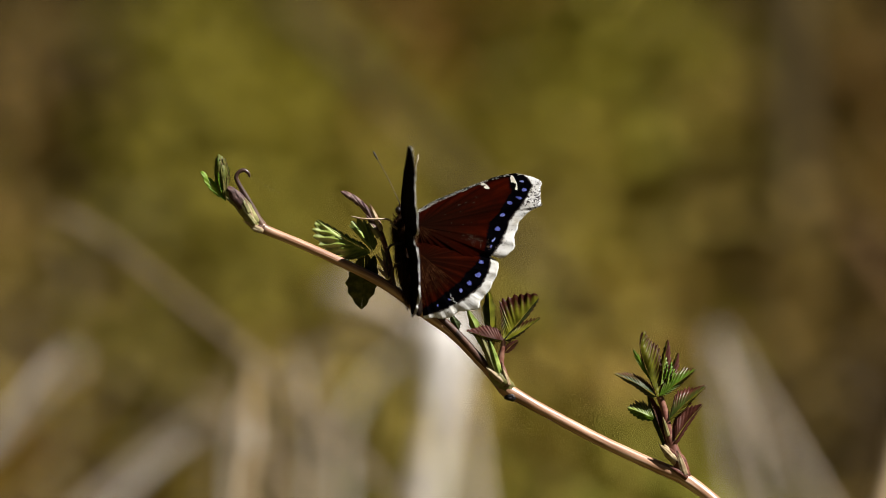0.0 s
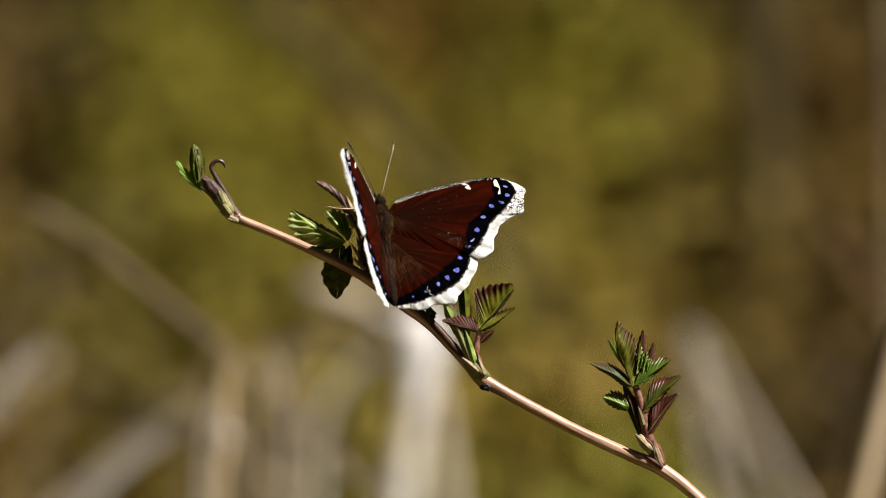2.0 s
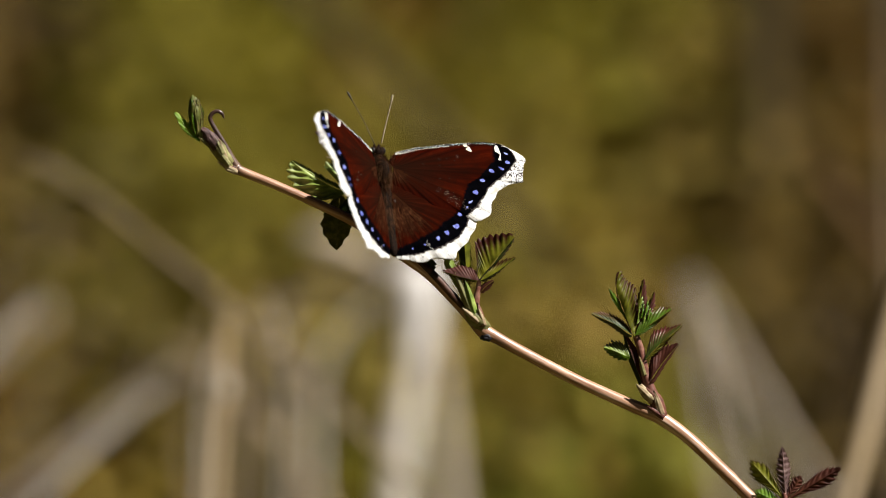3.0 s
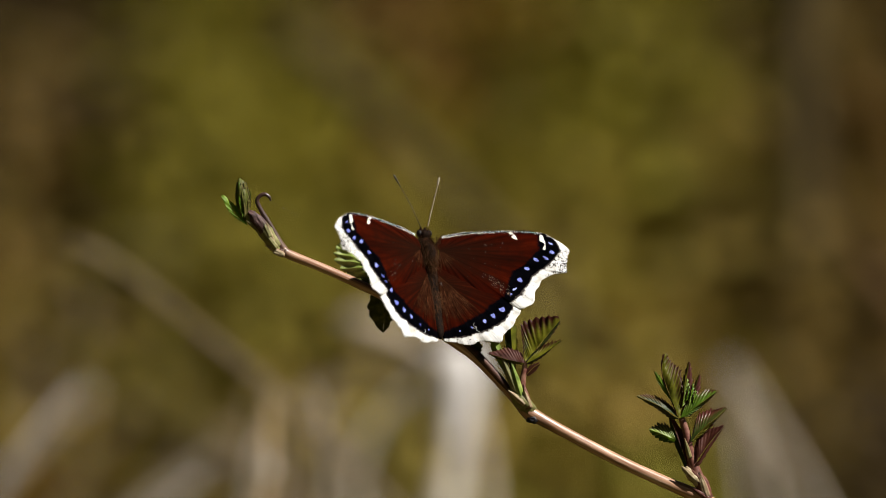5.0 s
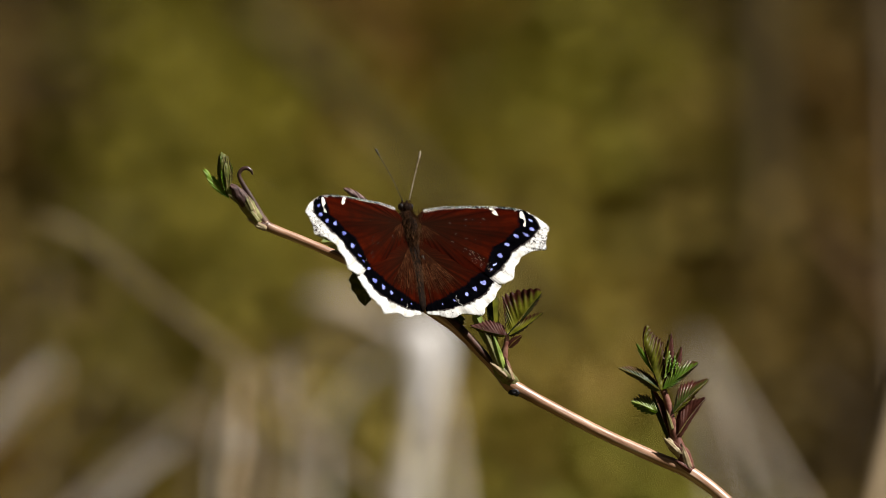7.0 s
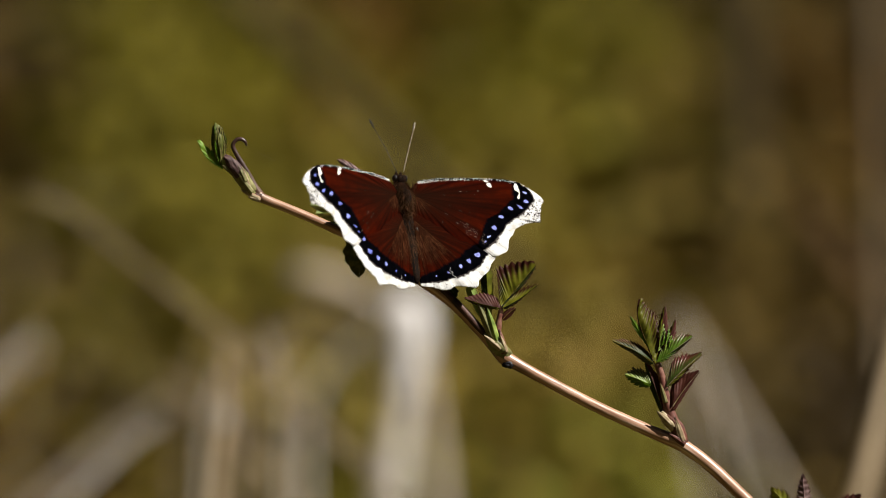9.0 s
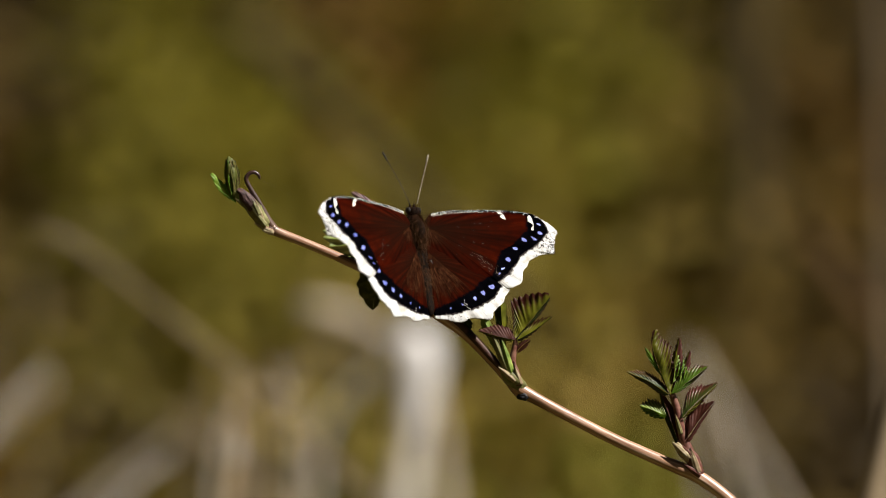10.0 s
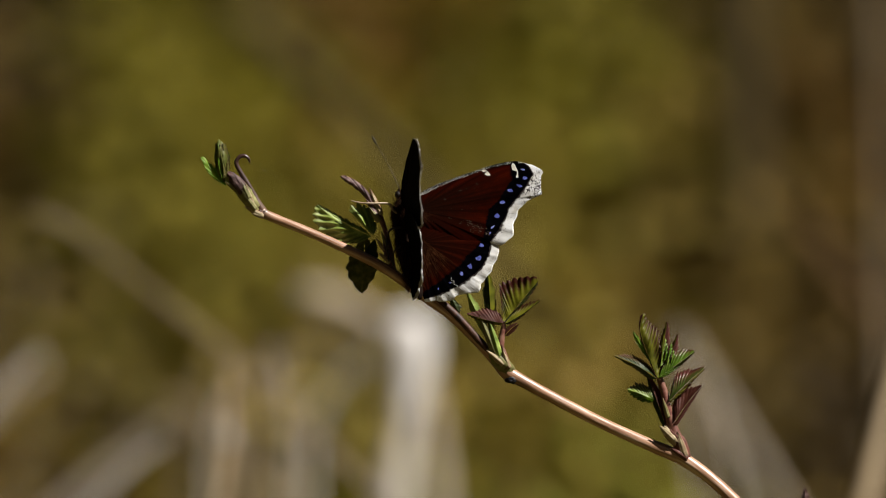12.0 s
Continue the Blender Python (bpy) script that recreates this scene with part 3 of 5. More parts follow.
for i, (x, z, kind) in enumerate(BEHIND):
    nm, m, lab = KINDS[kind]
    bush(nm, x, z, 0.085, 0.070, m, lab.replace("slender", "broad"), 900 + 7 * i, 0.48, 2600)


def old_grass():
    rng = random.Random(7)
    verts, faces = [], []
    for i in range(14000):
        y = 0.3 + 17 * rng.random() ** 1.3
        x = rng.uniform(-1, 1) * (0.5 + 0.1 * (y + 2))
        h = rng.uniform(0.04, 0.20)
        a = rng.uniform(0, 6.28)
        w = rng.uniform(0.0015, 0.004)
        dx, dy = math.cos(a), math.sin(a)
        bx, by = rng.gauss(0, 0.5) * h, rng.gauss(0, 0.5) * h
        j = len(verts)
        verts += [(x - dx * w, y - dy * w, -0.05), (x + dx * w, y + dy * w, -0.05), (x + bx * 0.4 + dx * w * 0.7, y + by * 0.4 + dy * w * 0.7, h * 0.6),
                  (x + bx * 0.4 - dx * w * 0.7, y + by * 0.4 - dy * w * 0.7, h * 0.6), (x + bx, y + by, h)]
        faces += [(j, j + 1, j + 2, j + 3), (j + 3, j + 2, j + 4)]
    tagged(new("old_grass", mesh_of("old_grass", verts, faces, [GRASS], smooth=False)), "short brown and olive grass of last year", "grass", kind="stuff")


old_grass()

# ---------------------------------------------------------------- dry stalks between the cane and the shrubs
def rooted(first, second, root):
    """Points of a stem from its root up to its first given point, bending gently: tuples (x, y, z, radius)."""
    f, r = Vector(first[:3]), Vector(root)
    d = (f - Vector(second[:3])).normalized()
    ctrl = f + d * (f - r).length * 0.45
    out = []
    for u in (1.0, 0.75, 0.52, 0.34, 0.20, 0.10, 0.04):
        q = f * (1 - u) ** 2 + ctrl * 2 * u * (1 - u) + r * u * u
        out.append((*q, first[3] * (1 + 0.2 * u)))
    return out


def stalk(name, pts, y, mat, label, seed, flat=1.0, root=None):
    """A dry stalk rooted in the ground through points (x, z, radius) at the depth y beyond the cane."""
    rng = random.Random(seed)
    top = [(*view_point(px, y, pz), r) for px, pz, r in pts]
    lowest = top[0]
    slope = (top[1][0] - lowest[0]) / (top[1][2] - lowest[2])
    rx = lowest[0] - max(-0.3, min(0.3, slope * lowest[2] * 0.7)) + rng.uniform(-0.02, 0.02)
    roots = rooted(lowest, top[1], (rx, lowest[1] + 0.06, -0.03))
    thing = new(name)
    thing.location = (rx, lowest[1] + 0.06, 0)
    o = Vector(thing.location)
    path = [(q[0] - o.x, q[1] - o.y, q[2], q[3]) for q in roots + top]
    part("stem", tube("stem", path, mat, 110, 8, 0.06, seed=seed, flat=flat), thing)
    tagged(thing, label, "dry stalk", "dry stalks behind the cane")
    return thing


def seed_head(plant, place, y, r):
    """A made-up knob for a bright blurred glint on a dry stalk: rough and pale with a short tuft."""
    c = view_point(place[0], y, place[1]) - Vector(plant.location)
    head = part("seed_head", blob("seed_head", c, (r * 0.8, r * 0.8, r), STRAW_CREAM, rough=0.6, seg=10, rings=7, seed=int(r * 1e5)), plant, "pale knob added for a bright glint")
    for k in range(5):
        a = 1.2566 * k
        tip = c + Vector((math.cos(a) * r, math.sin(a) * r, r * 1.7))
        part("bract", tube("bract", [(*c, r * 0.25), (*((c + tip) / 2 + Vector((0, 0, r * 0.3))), r * 0.2), (*tip, r * 0.05)], STRAW_CREAM, 6, 5), head)
    return plant


stalk("leaning_stalk", [(0.069, -0.048, 0.0042), (0.033, -0.005, 0.0042), (-0.004, 0.037, 0.0042), (-0.023, 0.056, 0.0042), (-0.041, 0.073, 0.0042), (-0.064, 0.093, 0.0042)], 0.92, STEM_GREY, "thick grey leaning stem", 40, 1)
stalk("sapling", [(0.128, -0.111, 0.009), (0.129, -0.051, 0.0086), (0.13, 0.008, 0.0082), (0.129, 0.068, 0.008), (0.13, 0.128, 0.0076)], 0.96, STEM_GREY, "slender grey-brown young tree, leafless", 41, 1)
stalk("grey_stalk", [(0.106, -0.109, 0.002), (0.101, -0.085, 0.0016), (0.097, -0.058, 0.002), (0.094, -0.038, 0.0015), (0.092, -0.029, 0.0011)], 0.72, STRAW_GREY, "grey weathered dead stem", 42, 0.6)
stalk("grey_stalk", [(0.143, -0.109, 0.0016), (0.128, -0.085, 0.0016), (0.114, -0.062, 0.002), (0.1, -0.038, 0.0015), (0.094, -0.028, 0.0011)], 0.72, STRAW_GREY, "grey weathered dead stem, leaning", 43, 0.6)
stalk("tan_stalk", [(0.124, -0.101, 0.0030), (0.132, -0.072, 0.0031), (0.140, -0.040, 0.0030), (0.152, 0.004, 0.0026), (0.160, 0.034, 0.0014)], 0.35, STRAW_TAN, "tall tan dry stem, leaning", 44, 1)
stalk("rusty_twig", [(0.190, -0.052, 0.0016), (0.176, -0.033, 0.0017), (0.161, -0.014, 0.0017), (0.150, 0.001, 0.0016), (0.141, 0.012, 0.0010)], 0.80, RUSTY_STEM, "rusty brown dead twig, leaning", 58, 1)
stalk("dry_stalk", [(0.168, -0.110, 0.0024), (0.167, -0.051, 0.0024), (0.166, 0.008, 0.0023), (0.165, 0.067, 0.0022), (0.164, 0.116, 0.0020)], 0.75, STRAW_DULL, "tall dull brown dry stem", 45, 1)
stalk("leaning_stalk", [(0.003, -0.094, 0.0011), (-0.023, -0.067, 0.0012), (-0.042, -0.049, 0.0013), (-0.061, -0.031, 0.0011), (-0.082, -0.014, 0.0011), (-0.099, 0.000, 0.0011), (-0.111, 0.008, 0.0012), (-0.120, 0.011, 0.0008)], 0.42, STRAW_DULL, "long leaning dry stem", 46, 1)
seed_head(stalk("leaning_stalk", [(-0.176, -0.085, 0.0019), (-0.153, -0.064, 0.0019), (-0.138, -0.048, 0.0019), (-0.128, -0.038, 0.0014)], 0.74, STRAW_GREY, "grey weathered dead stem, leaning", 47, 1), (-0.128, -0.040), 0.74, 0.0022)
stalk("leaning_stalk", [(-0.130, -0.096, 0.0020), (-0.112, -0.082, 0.0021), (-0.097, -0.070, 0.0020), (-0.082, -0.059, 0.0014)], 0.74, STRAW_GREY, "grey weathered dead stem, leaning", 48, 0.5)
stalk("leaning_stalk", [(-0.135, -0.090, 0.0012), (-0.117, -0.079, 0.0012), (-0.104, -0.069, 0.0012), (-0.093, -0.058, 0.0008)], 0.80, STRAW_DULL, "thin leaning dry stem", 57, 1)
stalk("leaning_stalk", [(-0.157, -0.106, 0.0012), (-0.138, -0.082, 0.0012), (-0.120, -0.059, 0.0012), (-0.103, -0.041, 0.0010)], 0.60, STRAW_DULL, "thin leaning dry stem", 49, 1)
seed_head(stalk("dry_stalk", [(-0.063, -0.097, 0.0022), (-0.062, -0.076, 0.0025), (-0.060, -0.059, 0.0024), (-0.059, -0.043, 0.0018), (-0.058, -0.036, 0.0010)], 0.42, STRAW_TAN, "thick tan dry stem stub", 50, 0.6), (-0.0596, -0.0585), 0.42, 0.0030)
stalk("dry_stalk", [(-0.056, -0.100, 0.0020), (-0.054, -0.078, 0.0022), (-0.052, -0.057, 0.0020), (-0.051, -0.036, 0.0015)], 0.50, STRAW_DULL, "thin tan dry stem", 51, 0.6)
stalk("dry_stalk", [(-0.040, -0.104, 0.0021), (-0.041, -0.078, 0.0022), (-0.040, -0.056, 0.0021), (-0.044, -0.033, 0.0018)], 0.60, STRAW_DULL, "thin dull dry stem", 52, 0.6)
stalk("dry_stalk", [(-0.075, -0.104, 0.0012), (-0.077, -0.078, 0.0013), (-0.073, -0.056, 0.0012), (-0.068, -0.037, 0.0009)], 0.60, STRAW_DULL, "thin dull dry stem", 53, 0.6)
stalk("dry_stalk", [(-0.158, -0.116, 0.0020), (-0.160, -0.074, 0.0020), (-0.154, -0.041, 0.0018), (-0.156, -0.016, 0.0013)], 0.90, STRAW_DULL, "thin dull dry stem", 54, 0.8)
stalk("dry_stalk", [(-0.140, -0.116, 0.0015), (-0.135, -0.074, 0.0016), (-0.140, -0.041, 0.0015), (-0.135, -0.012, 0.0012), (-0.140, 0.004, 0.0008)], 0.90, STRAW_DULL, "thin dull dry stem", 55, 0.8)
for k, (pts, y, m) in enumerate((
        ([(-0.042, -0.080, 0.0006), (-0.041, -0.060, 0.0006), (-0.043, -0.040, 0.0005), (-0.047, -0.030, 0.0003)], 0.44, STRAW_CREAM),
        ([(-0.067, -0.084, 0.0007), (-0.066, -0.062, 0.0007), (-0.061, -0.044, 0.0006), (-0.058, -0.034, 0.0003)], 0.46, STRAW_CREAM),
        ([(-0.112, -0.088, 0.0007), (-0.100, -0.077, 0.0007), (-0.088, -0.066, 0.0006), (-0.080, -0.061, 0.0003)], 0.50, STRAW_PALE),
        ([(-0.150, -0.070, 0.0007), (-0.137, -0.052, 0.0007), (-0.126, -0.038, 0.0006), (-0.119, -0.031, 0.0003)], 0.50, STRAW_PALE),
        ([(0.104, -0.082, 0.0006), (0.098, -0.060, 0.0006), (0.092, -0.040, 0.0005), (0.088, -0.029, 0.0003)], 0.50, STRAW_CREAM))):
    stalk("thin_stalk", pts, y, m, "hair-thin pale dry stem", 70 + k)
stalk("leaning_stalk", [(-0.027, -0.106, 0.0010), (-0.042, -0.085, 0.0010), (-0.058, -0.067, 0.0010), (-0.079, -0.048, 0.0009)], 0.60, STRAW_TAN, "thin leaning dry stem", 56, 1)


# a dead reed clump: bleached blades on one rootstock
REED_BACK = 0.66
reed = new("dead_reed")
reed.location = view_point(0.0, REED_BACK, 0) * 1.0
reed.location.z = 0
tagged(reed, "dead bleached reed with drooping blades, sunlit", "reed", "dry stalks behind the cane")
REED = [
    ("main_stalk", STRAW_CREAM, 0.4,
     [(-0.008, -0.106, 0.0056), (-0.006, -0.083, 0.0054), (-0.003, -0.064, 0.0044), (-0.001, -0.047, 0.0052), (-0.000, -0.038, 0.0052)]),
    ("side_blade", STRAW_GREY, 0.4,
     [(0.012, -0.106, 0.0034), (0.010, -0.083, 0.0032), (0.008, -0.064, 0.0026), (0.006, -0.045, 0.0018), (0.002, -0.032, 0.0014)]),
    ("bleached_top", STRAW_PALE, 0.6,
     [(-0.002, -0.056, 0.0046), (-0.001, -0.044, 0.0068), (-0.000, -0.034, 0.0082), (-0.001, -0.026, 0.0078), (-0.002, -0.021, 0.0040)]),
    ("arching_stem", STRAW_CREAM, 1,
     [(-0.034, -0.106, 0.0012), (-0.034, -0.080, 0.0012), (-0.033, -0.061, 0.0012), (-0.027, -0.047, 0.0012), (-0.018, -0.038, 0.0012), (-0.006, -0.031, 0.0012)]),
    ("drooping_blade", STRAW_GREY, 0.5,
     [(-0.003, -0.028, 0.0014), (-0.012, -0.023, 0.0024), (-0.022, -0.018, 0.0034), (-0.031, -0.015, 0.0036), (-0.038, -0.014, 0.0020)]),
    ("drooping_blade", STRAW_DULL, 0.5,
     [(-0.003, -0.028, 0.0012), (-0.014, -0.024, 0.0016), (-0.027, -0.027, 0.0018), (-0.041, -0.036, 0.0014), (-0.048, -0.043, 0.0008)]),
]
for i, (nm, m, fl, pts) in enumerate(REED):
    path = [(*(view_point(a, REED_BACK, b) - Vector(reed.location)), r) for a, b, r in pts]
    if pts[0][1] < -0.09:
        path = rooted(path[0], path[1], (path[0][0] * 0.5 - 0.01, 0.02, -0.03)) + path
    part(nm, tube(nm, path, m, 110, 8, 0.06, seed=60 + i, flat=fl), reed)


# ---------------------------------------------------------------- the cane and its shoots
def at(x, y, d=0.0):
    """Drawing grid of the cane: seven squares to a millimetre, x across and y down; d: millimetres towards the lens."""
    return ((x - 784) / 7 * MM, -d * MM, (441 - y) / 7 * MM)


def run(*pts):
    """Points (x, y, d, radius in millimetres) of a stem on the drawing grid."""
    return [(*at(x, y, d), r * MM) for x, y, d, r in pts]


cane = new("bramble_cane")
cane.matrix_world = Matrix.Translation((0, 0, 1.0)) @ pose(0, 0, 0, -5)
tagged(cane, "thin tan bramble cane with sprouting reddish-green leaf shoots", "bramble cane")


def stem_age(f):
    return 0.75 * math.exp(-((f - 0.02) / 0.02) ** 2) + 0.5 * math.exp(-((f - 0.335) / 0.012) ** 2) + 0.4 * math.exp(-((f - 0.41) / 0.018) ** 2)


stem = part("stem", tube("stem", run((463, 401, 0, 1.3), (476, 409, 0, 1.2), (540, 435.5, 0, 1.12), (602, 463.5, 0, 1.2), (680, 503, 0, 1.3), (750, 554, 0, 1.3),
                                     (800, 590, 0, 1.25), (846, 636, 0, 1.25), (876, 668, 0, 1.45), (897, 690, 0, 1.9), (918, 702, 0, 1.6), (960, 725.5, 0, 1.45),
                                     (1050, 773.5, 0, 1.47), (1130, 811.5, 0, 1.52), (1180, 833, 0, 1.7), (1212, 848, 0, 1.75), (1262, 885, 0, 1.6), (1330, 950, 0, 1.6),
                                     (1400, 1020, 0, 1.7), (1440, 1056, 0, 1.9), (1520, 1140, 0, 1.7), (1900, 1600, 2, 1.9), (2300, 2600, 6, 2.2),
                                     (2500, 4200, 10, 2.5), (2560, 6400, 14, 2.9), (2570, 7460, 14, 3.2)),
                        BARK, 300, 18, 0.04, stem_age, 3), cane)
part("knot", blob("knot", at(905, 703, 1.0), (1.5 * MM, 0.9 * MM, 1.0 * MM), KNOT, rough=0.7, seed=4), cane, "black scar where a leaf broke off")
part("knot", blob("knot", at(462, 404, 0.3), (1.5 * MM, 1.2 * MM, 1.0 * MM), BARK_DARK, rough=0.6, seed=9), cane)
part("side_strand", tube("side_strand", run((866, 655, 0.5, 0.9), (843, 628, 0.8, 1.0), (813, 594, 0.9, 1.0), (784, 567, 0.6, 0.9), (762, 552, 0, 0.5)), BARK_DARK, 30, 8, 0.1, seed=5), cane)
# the withered end of the cane, curled over
part("curled_tip", tube("curled_tip", run((464, 400, 0, 1.2), (452, 380, 0.3, 1.0), (438, 352, 0.6, 0.75), (425, 330, 0.8, 0.62), (418, 314, 0.9, 0.6), (424, 304, 1.0, 0.56),
                                          (433, 302, 1.0, 0.55), (440, 307, 1.0, 0.42), (442, 314, 0.9, 0.22)), BARK, 50, 9, 0.12, lambda f: min(1.0, 0.8 + 0.9 * f), 6), cane, "blackish withered curled cane tip")
part("spider_thread", tube("spider_thread", run((441, 314, 0.9, 0.009), (462, 325, 1, 0.009), (495, 342, 1, 0.007)), STRAW_GREY, 12, 5), cane, "fine pale thread of spider silk")


def shoot(stalk_run, mat, label="", seed=0):
    return part("shoot", tube("shoot", stalk_run, mat, 24, 10, 0.08, seed=seed), cane, label)


def leaf(on, base, tip, left, right, mats, seed=0, name="leaf", **settings):
    """A leaf of a shoot: base and tip on the drawing grid with depth in millimetres, half widths in grid squares."""
    part(name, leaf_mesh(name, at(*base), at(*tip), left / 7 * MM, right / 7 * MM, mats, seed=seed, **settings), on)


def fan(on, base, left, mid, right, mat, seed=0, **settings):
    """A leaf folded like a fan: its base and three places on its edge, on the drawing grid with depth in millimetres."""
    part("leaf", fan_mesh("leaf", at(*base), (at(*left), at(*mid), at(*right)), mat, seed=seed, **settings), on)


def blade(on, rib, edge_pts, mat, seed=0, **settings):
    """Half of a pleated leaf: points of its midrib and of its outer edge, on the drawing grid with depth in millimetres."""
    if mat is LEAF_MAROON:
        settings["fold"] = settings["fold"] * 0.55
    part("leaf", blade_mesh("leaf", [at(*p) for p in rib], [at(*p) for p in edge_pts], mat, seed=seed, **settings), on)


def swelling(on, a, b, wide, mat, seed=0, name="bud", label=""):
    """A rounded bud or node between two places on the drawing grid; wide: its half width in grid squares."""
    p, q = Vector(at(*a)), Vector(at(*b))
    along = (q - p).normalized()
    perp = along.cross(Vector((0, -1, 0))).normalized()
    r = wide / 7 * MM
    part(name, blob(name, (p + q) / 2, (r, (q - p).length / 2, r), mat, (perp, along, perp.cross(along)), rough=0.35, seg=16, rings=12, seed=seed), on, label)


def scale(on, base, tip, width, mat, seed=0, name="bud_scale", **settings):
    part(name, scale_mesh(name, at(*base), at(*tip), width / 7 * MM, mat, seed=seed, **settings), on)


GREEN_RED = (LEAF_RED_EDGE, LEAF_RED_EDGE)
MAROON = (LEAF_MAROON, LEAF_MAROON)
FRESH = (LEAF_FRESH, LEAF_FRESH)
PALE = (LEAF_PALE, LEAF_PALE)
DARK = (LEAF_DARK, LEAF_DARK)

# end shoot with two small fresh leaves
s = shoot(run((458, 402, 0.3, 0.9), (446, 384, 0.5, 1.2), (430, 364, 0.7, 1.5), (414, 350, 0.7, 1.3), (398, 340, 0.7, 0.8)), STALK_GREEN, "small end shoot with fresh green leaves", 1)
swelling(s, (396, 346, 1.0), (389, 277, 1.2), 11, LEAF_ROLLED, 1, "rolled_leaf", "young leaf still rolled up, brownish green")
for k, (dx, dd) in enumerate(((-11, 1.6), (-5, 2.6), (2, 2.8), (8, 2.3), (12, 1.4))):
    blade(s, [(395 + dx * 0.5, 342, dd), (391 + dx, 312, dd), (389 + dx * 0.7, 280, dd * 0.8)], [(399 + dx * 0.5, 336, dd - 0.2), (396 + dx, 308, dd - 0.2), (391 + dx * 0.7, 279, dd * 0.7)], (LEAF_ROLLED, LEAF_FRESH)[k == 1], 300 + k, ribs=7, tooth=0.3, fold=0.5, edge_red=0.7)
leaf(s, (402, 340, 0.4), (401, 290, 0.5), 5, 7, FRESH, 2, veins=7, edge_red=0.6, waist=0.6, full=0.6)
blade(s, [(400, 356, 1.6), (380, 336, 1.6), (358, 303, 1.4)], [(394, 350, 2.4), (378, 340, 2.6), (366, 328, 2.4), (354, 304, 1.6)], LEAF_FRESH, 3, ribs=5, tooth=0.25, fold=0.5, edge_red=0.2)
blade(s, [(400, 356, 1.6), (380, 336, 1.6), (358, 303, 1.4)], [(402, 330, 0.8), (392, 318, 0.6), (378, 316, 0.6), (360, 302, 1.2)], LEAF_FRESH, 4, ribs=5, tooth=0.25, fold=0.5, edge_red=0.2)
swelling(s, (458, 404, 0.9), (408, 334, 1.0), 13, STALK_SCALE, 5)
swelling(s, (440, 374, 1.6), (404, 332, 1.6), 11, BUD_SCALE, 6)
scale(s, (430, 368, 2.0), (407, 336, 2.4), 9, BUD_SCALE, 6, edge_red=0.2, bulge=0.8)
scale(s, (434, 368, 2.2), (417, 338, 2.6), 8, BUD_SCALE, 7, edge_red=0.1, bulge=0.7)
scale(s, (440, 378, 2.4), (427, 348, 2.8), 8, STALK_SCALE, 8, edge_red=0.2, bulge=0.7)
scale(s, (424, 366, 2.1), (398, 348, 2.5), 5, STALK_SCALE, 9, edge_red=0.3)
scale(s, (448, 394, 2.4), (434, 352, 2.9), 5, SCALE_PALE, 10, edge_red=0.4)
scale(s, (452, 398, 2.6), (428, 366, 3.0), 6, STALK_SCALE, 11, edge_red=0.2)
scale(s, (464, 408, 1.8), (430, 391, 2.2), 5, SCALE_PALE, 12, edge_red=0.8)
scale(s, (466, 410, 1.7), (444, 404, 2.2), 5, SCALE_PALE, 13, edge_red=0.5)

# shoot beside the butterfly's head
s = shoot(run((694, 505, -0.5, 1.0), (690, 470, -0.6, 0.75), (682, 436, -0.8, 0.65), (671, 408, -0.8, 0.8), (656, 382, -0.8, 0.9), (636, 358, -0.8, 0.8), (618, 346, -0.8, 0.75), (606, 340, -0.8, 0.5)), STALK_RED, "pale green shoot with a scaly purple-brown bud", 2)
blade(s, [(657, 446, -1.0), (612, 424, -1.4), (562, 390, -2.0)], [(640, 458, -0.6), (604, 458, -0.4), (566, 440, -0.8), (553, 412, -1.4), (557, 392, -2.0)], LEAF_PALE, 21, ribs=6, tooth=0.14, fold=0.55, edge_red=0.45)
blade(s, [(657, 446, -1.2), (612, 424, -1.6), (562, 390, -2.0)], [(642, 430, -2.2), (622, 420, -2.6), (592, 402, -2.8), (562, 387, -2.2)], LEAF_PALE, 22, ribs=6, tooth=0.14, fold=0.45, edge_red=0.7)
fan(s, (660, 446, 1.0), (617, 398, 0.4), (634, 386, -0.2), (652, 394, -0.2), LEAF_PALE, 23, ribs=3, tooth=0.14, fold=0.12, edge_red=0.6)
fan(s, (660, 446, 1.0), (648, 392, 0.0), (662, 406, -0.2), (668, 432, 0.2), LEAF_PALE, 24, ribs=3, tooth=0.12, fold=0.12, edge_red=0.5)
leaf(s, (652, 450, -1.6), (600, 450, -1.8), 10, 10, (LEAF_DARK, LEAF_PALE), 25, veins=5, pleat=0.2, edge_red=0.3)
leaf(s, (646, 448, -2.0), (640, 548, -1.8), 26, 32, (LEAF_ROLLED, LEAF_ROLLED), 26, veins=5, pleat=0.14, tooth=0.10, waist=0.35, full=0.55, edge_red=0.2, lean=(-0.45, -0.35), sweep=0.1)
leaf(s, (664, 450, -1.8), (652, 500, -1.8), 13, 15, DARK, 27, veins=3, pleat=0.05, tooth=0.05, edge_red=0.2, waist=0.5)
scale(s, (650, 374, 0.2), (622, 342, 0.4), 6, BUD_SCALE, 28, edge_red=0.2, bulge=0.8)
scale(s, (636, 362, 0.3), (610, 337, 0.5), 5, BUD_SCALE, 29, edge_red=0.4, bulge=0.8)
scale(s, (624, 352, 0.4), (602, 338, 0.6), 5, BUD_SCALE, 30, edge_red=0.1, bulge=0.8)
scale(s, (672, 412, 0.3), (640, 354, 0.6), 7, BUD_SCALE, 31, edge_red=0.7, bulge=0.7)
scale(s, (674, 408, 0.5), (654, 360, 0.8), 6, SCALE_PALE, 32, edge_red=0.9, bulge=0.7)
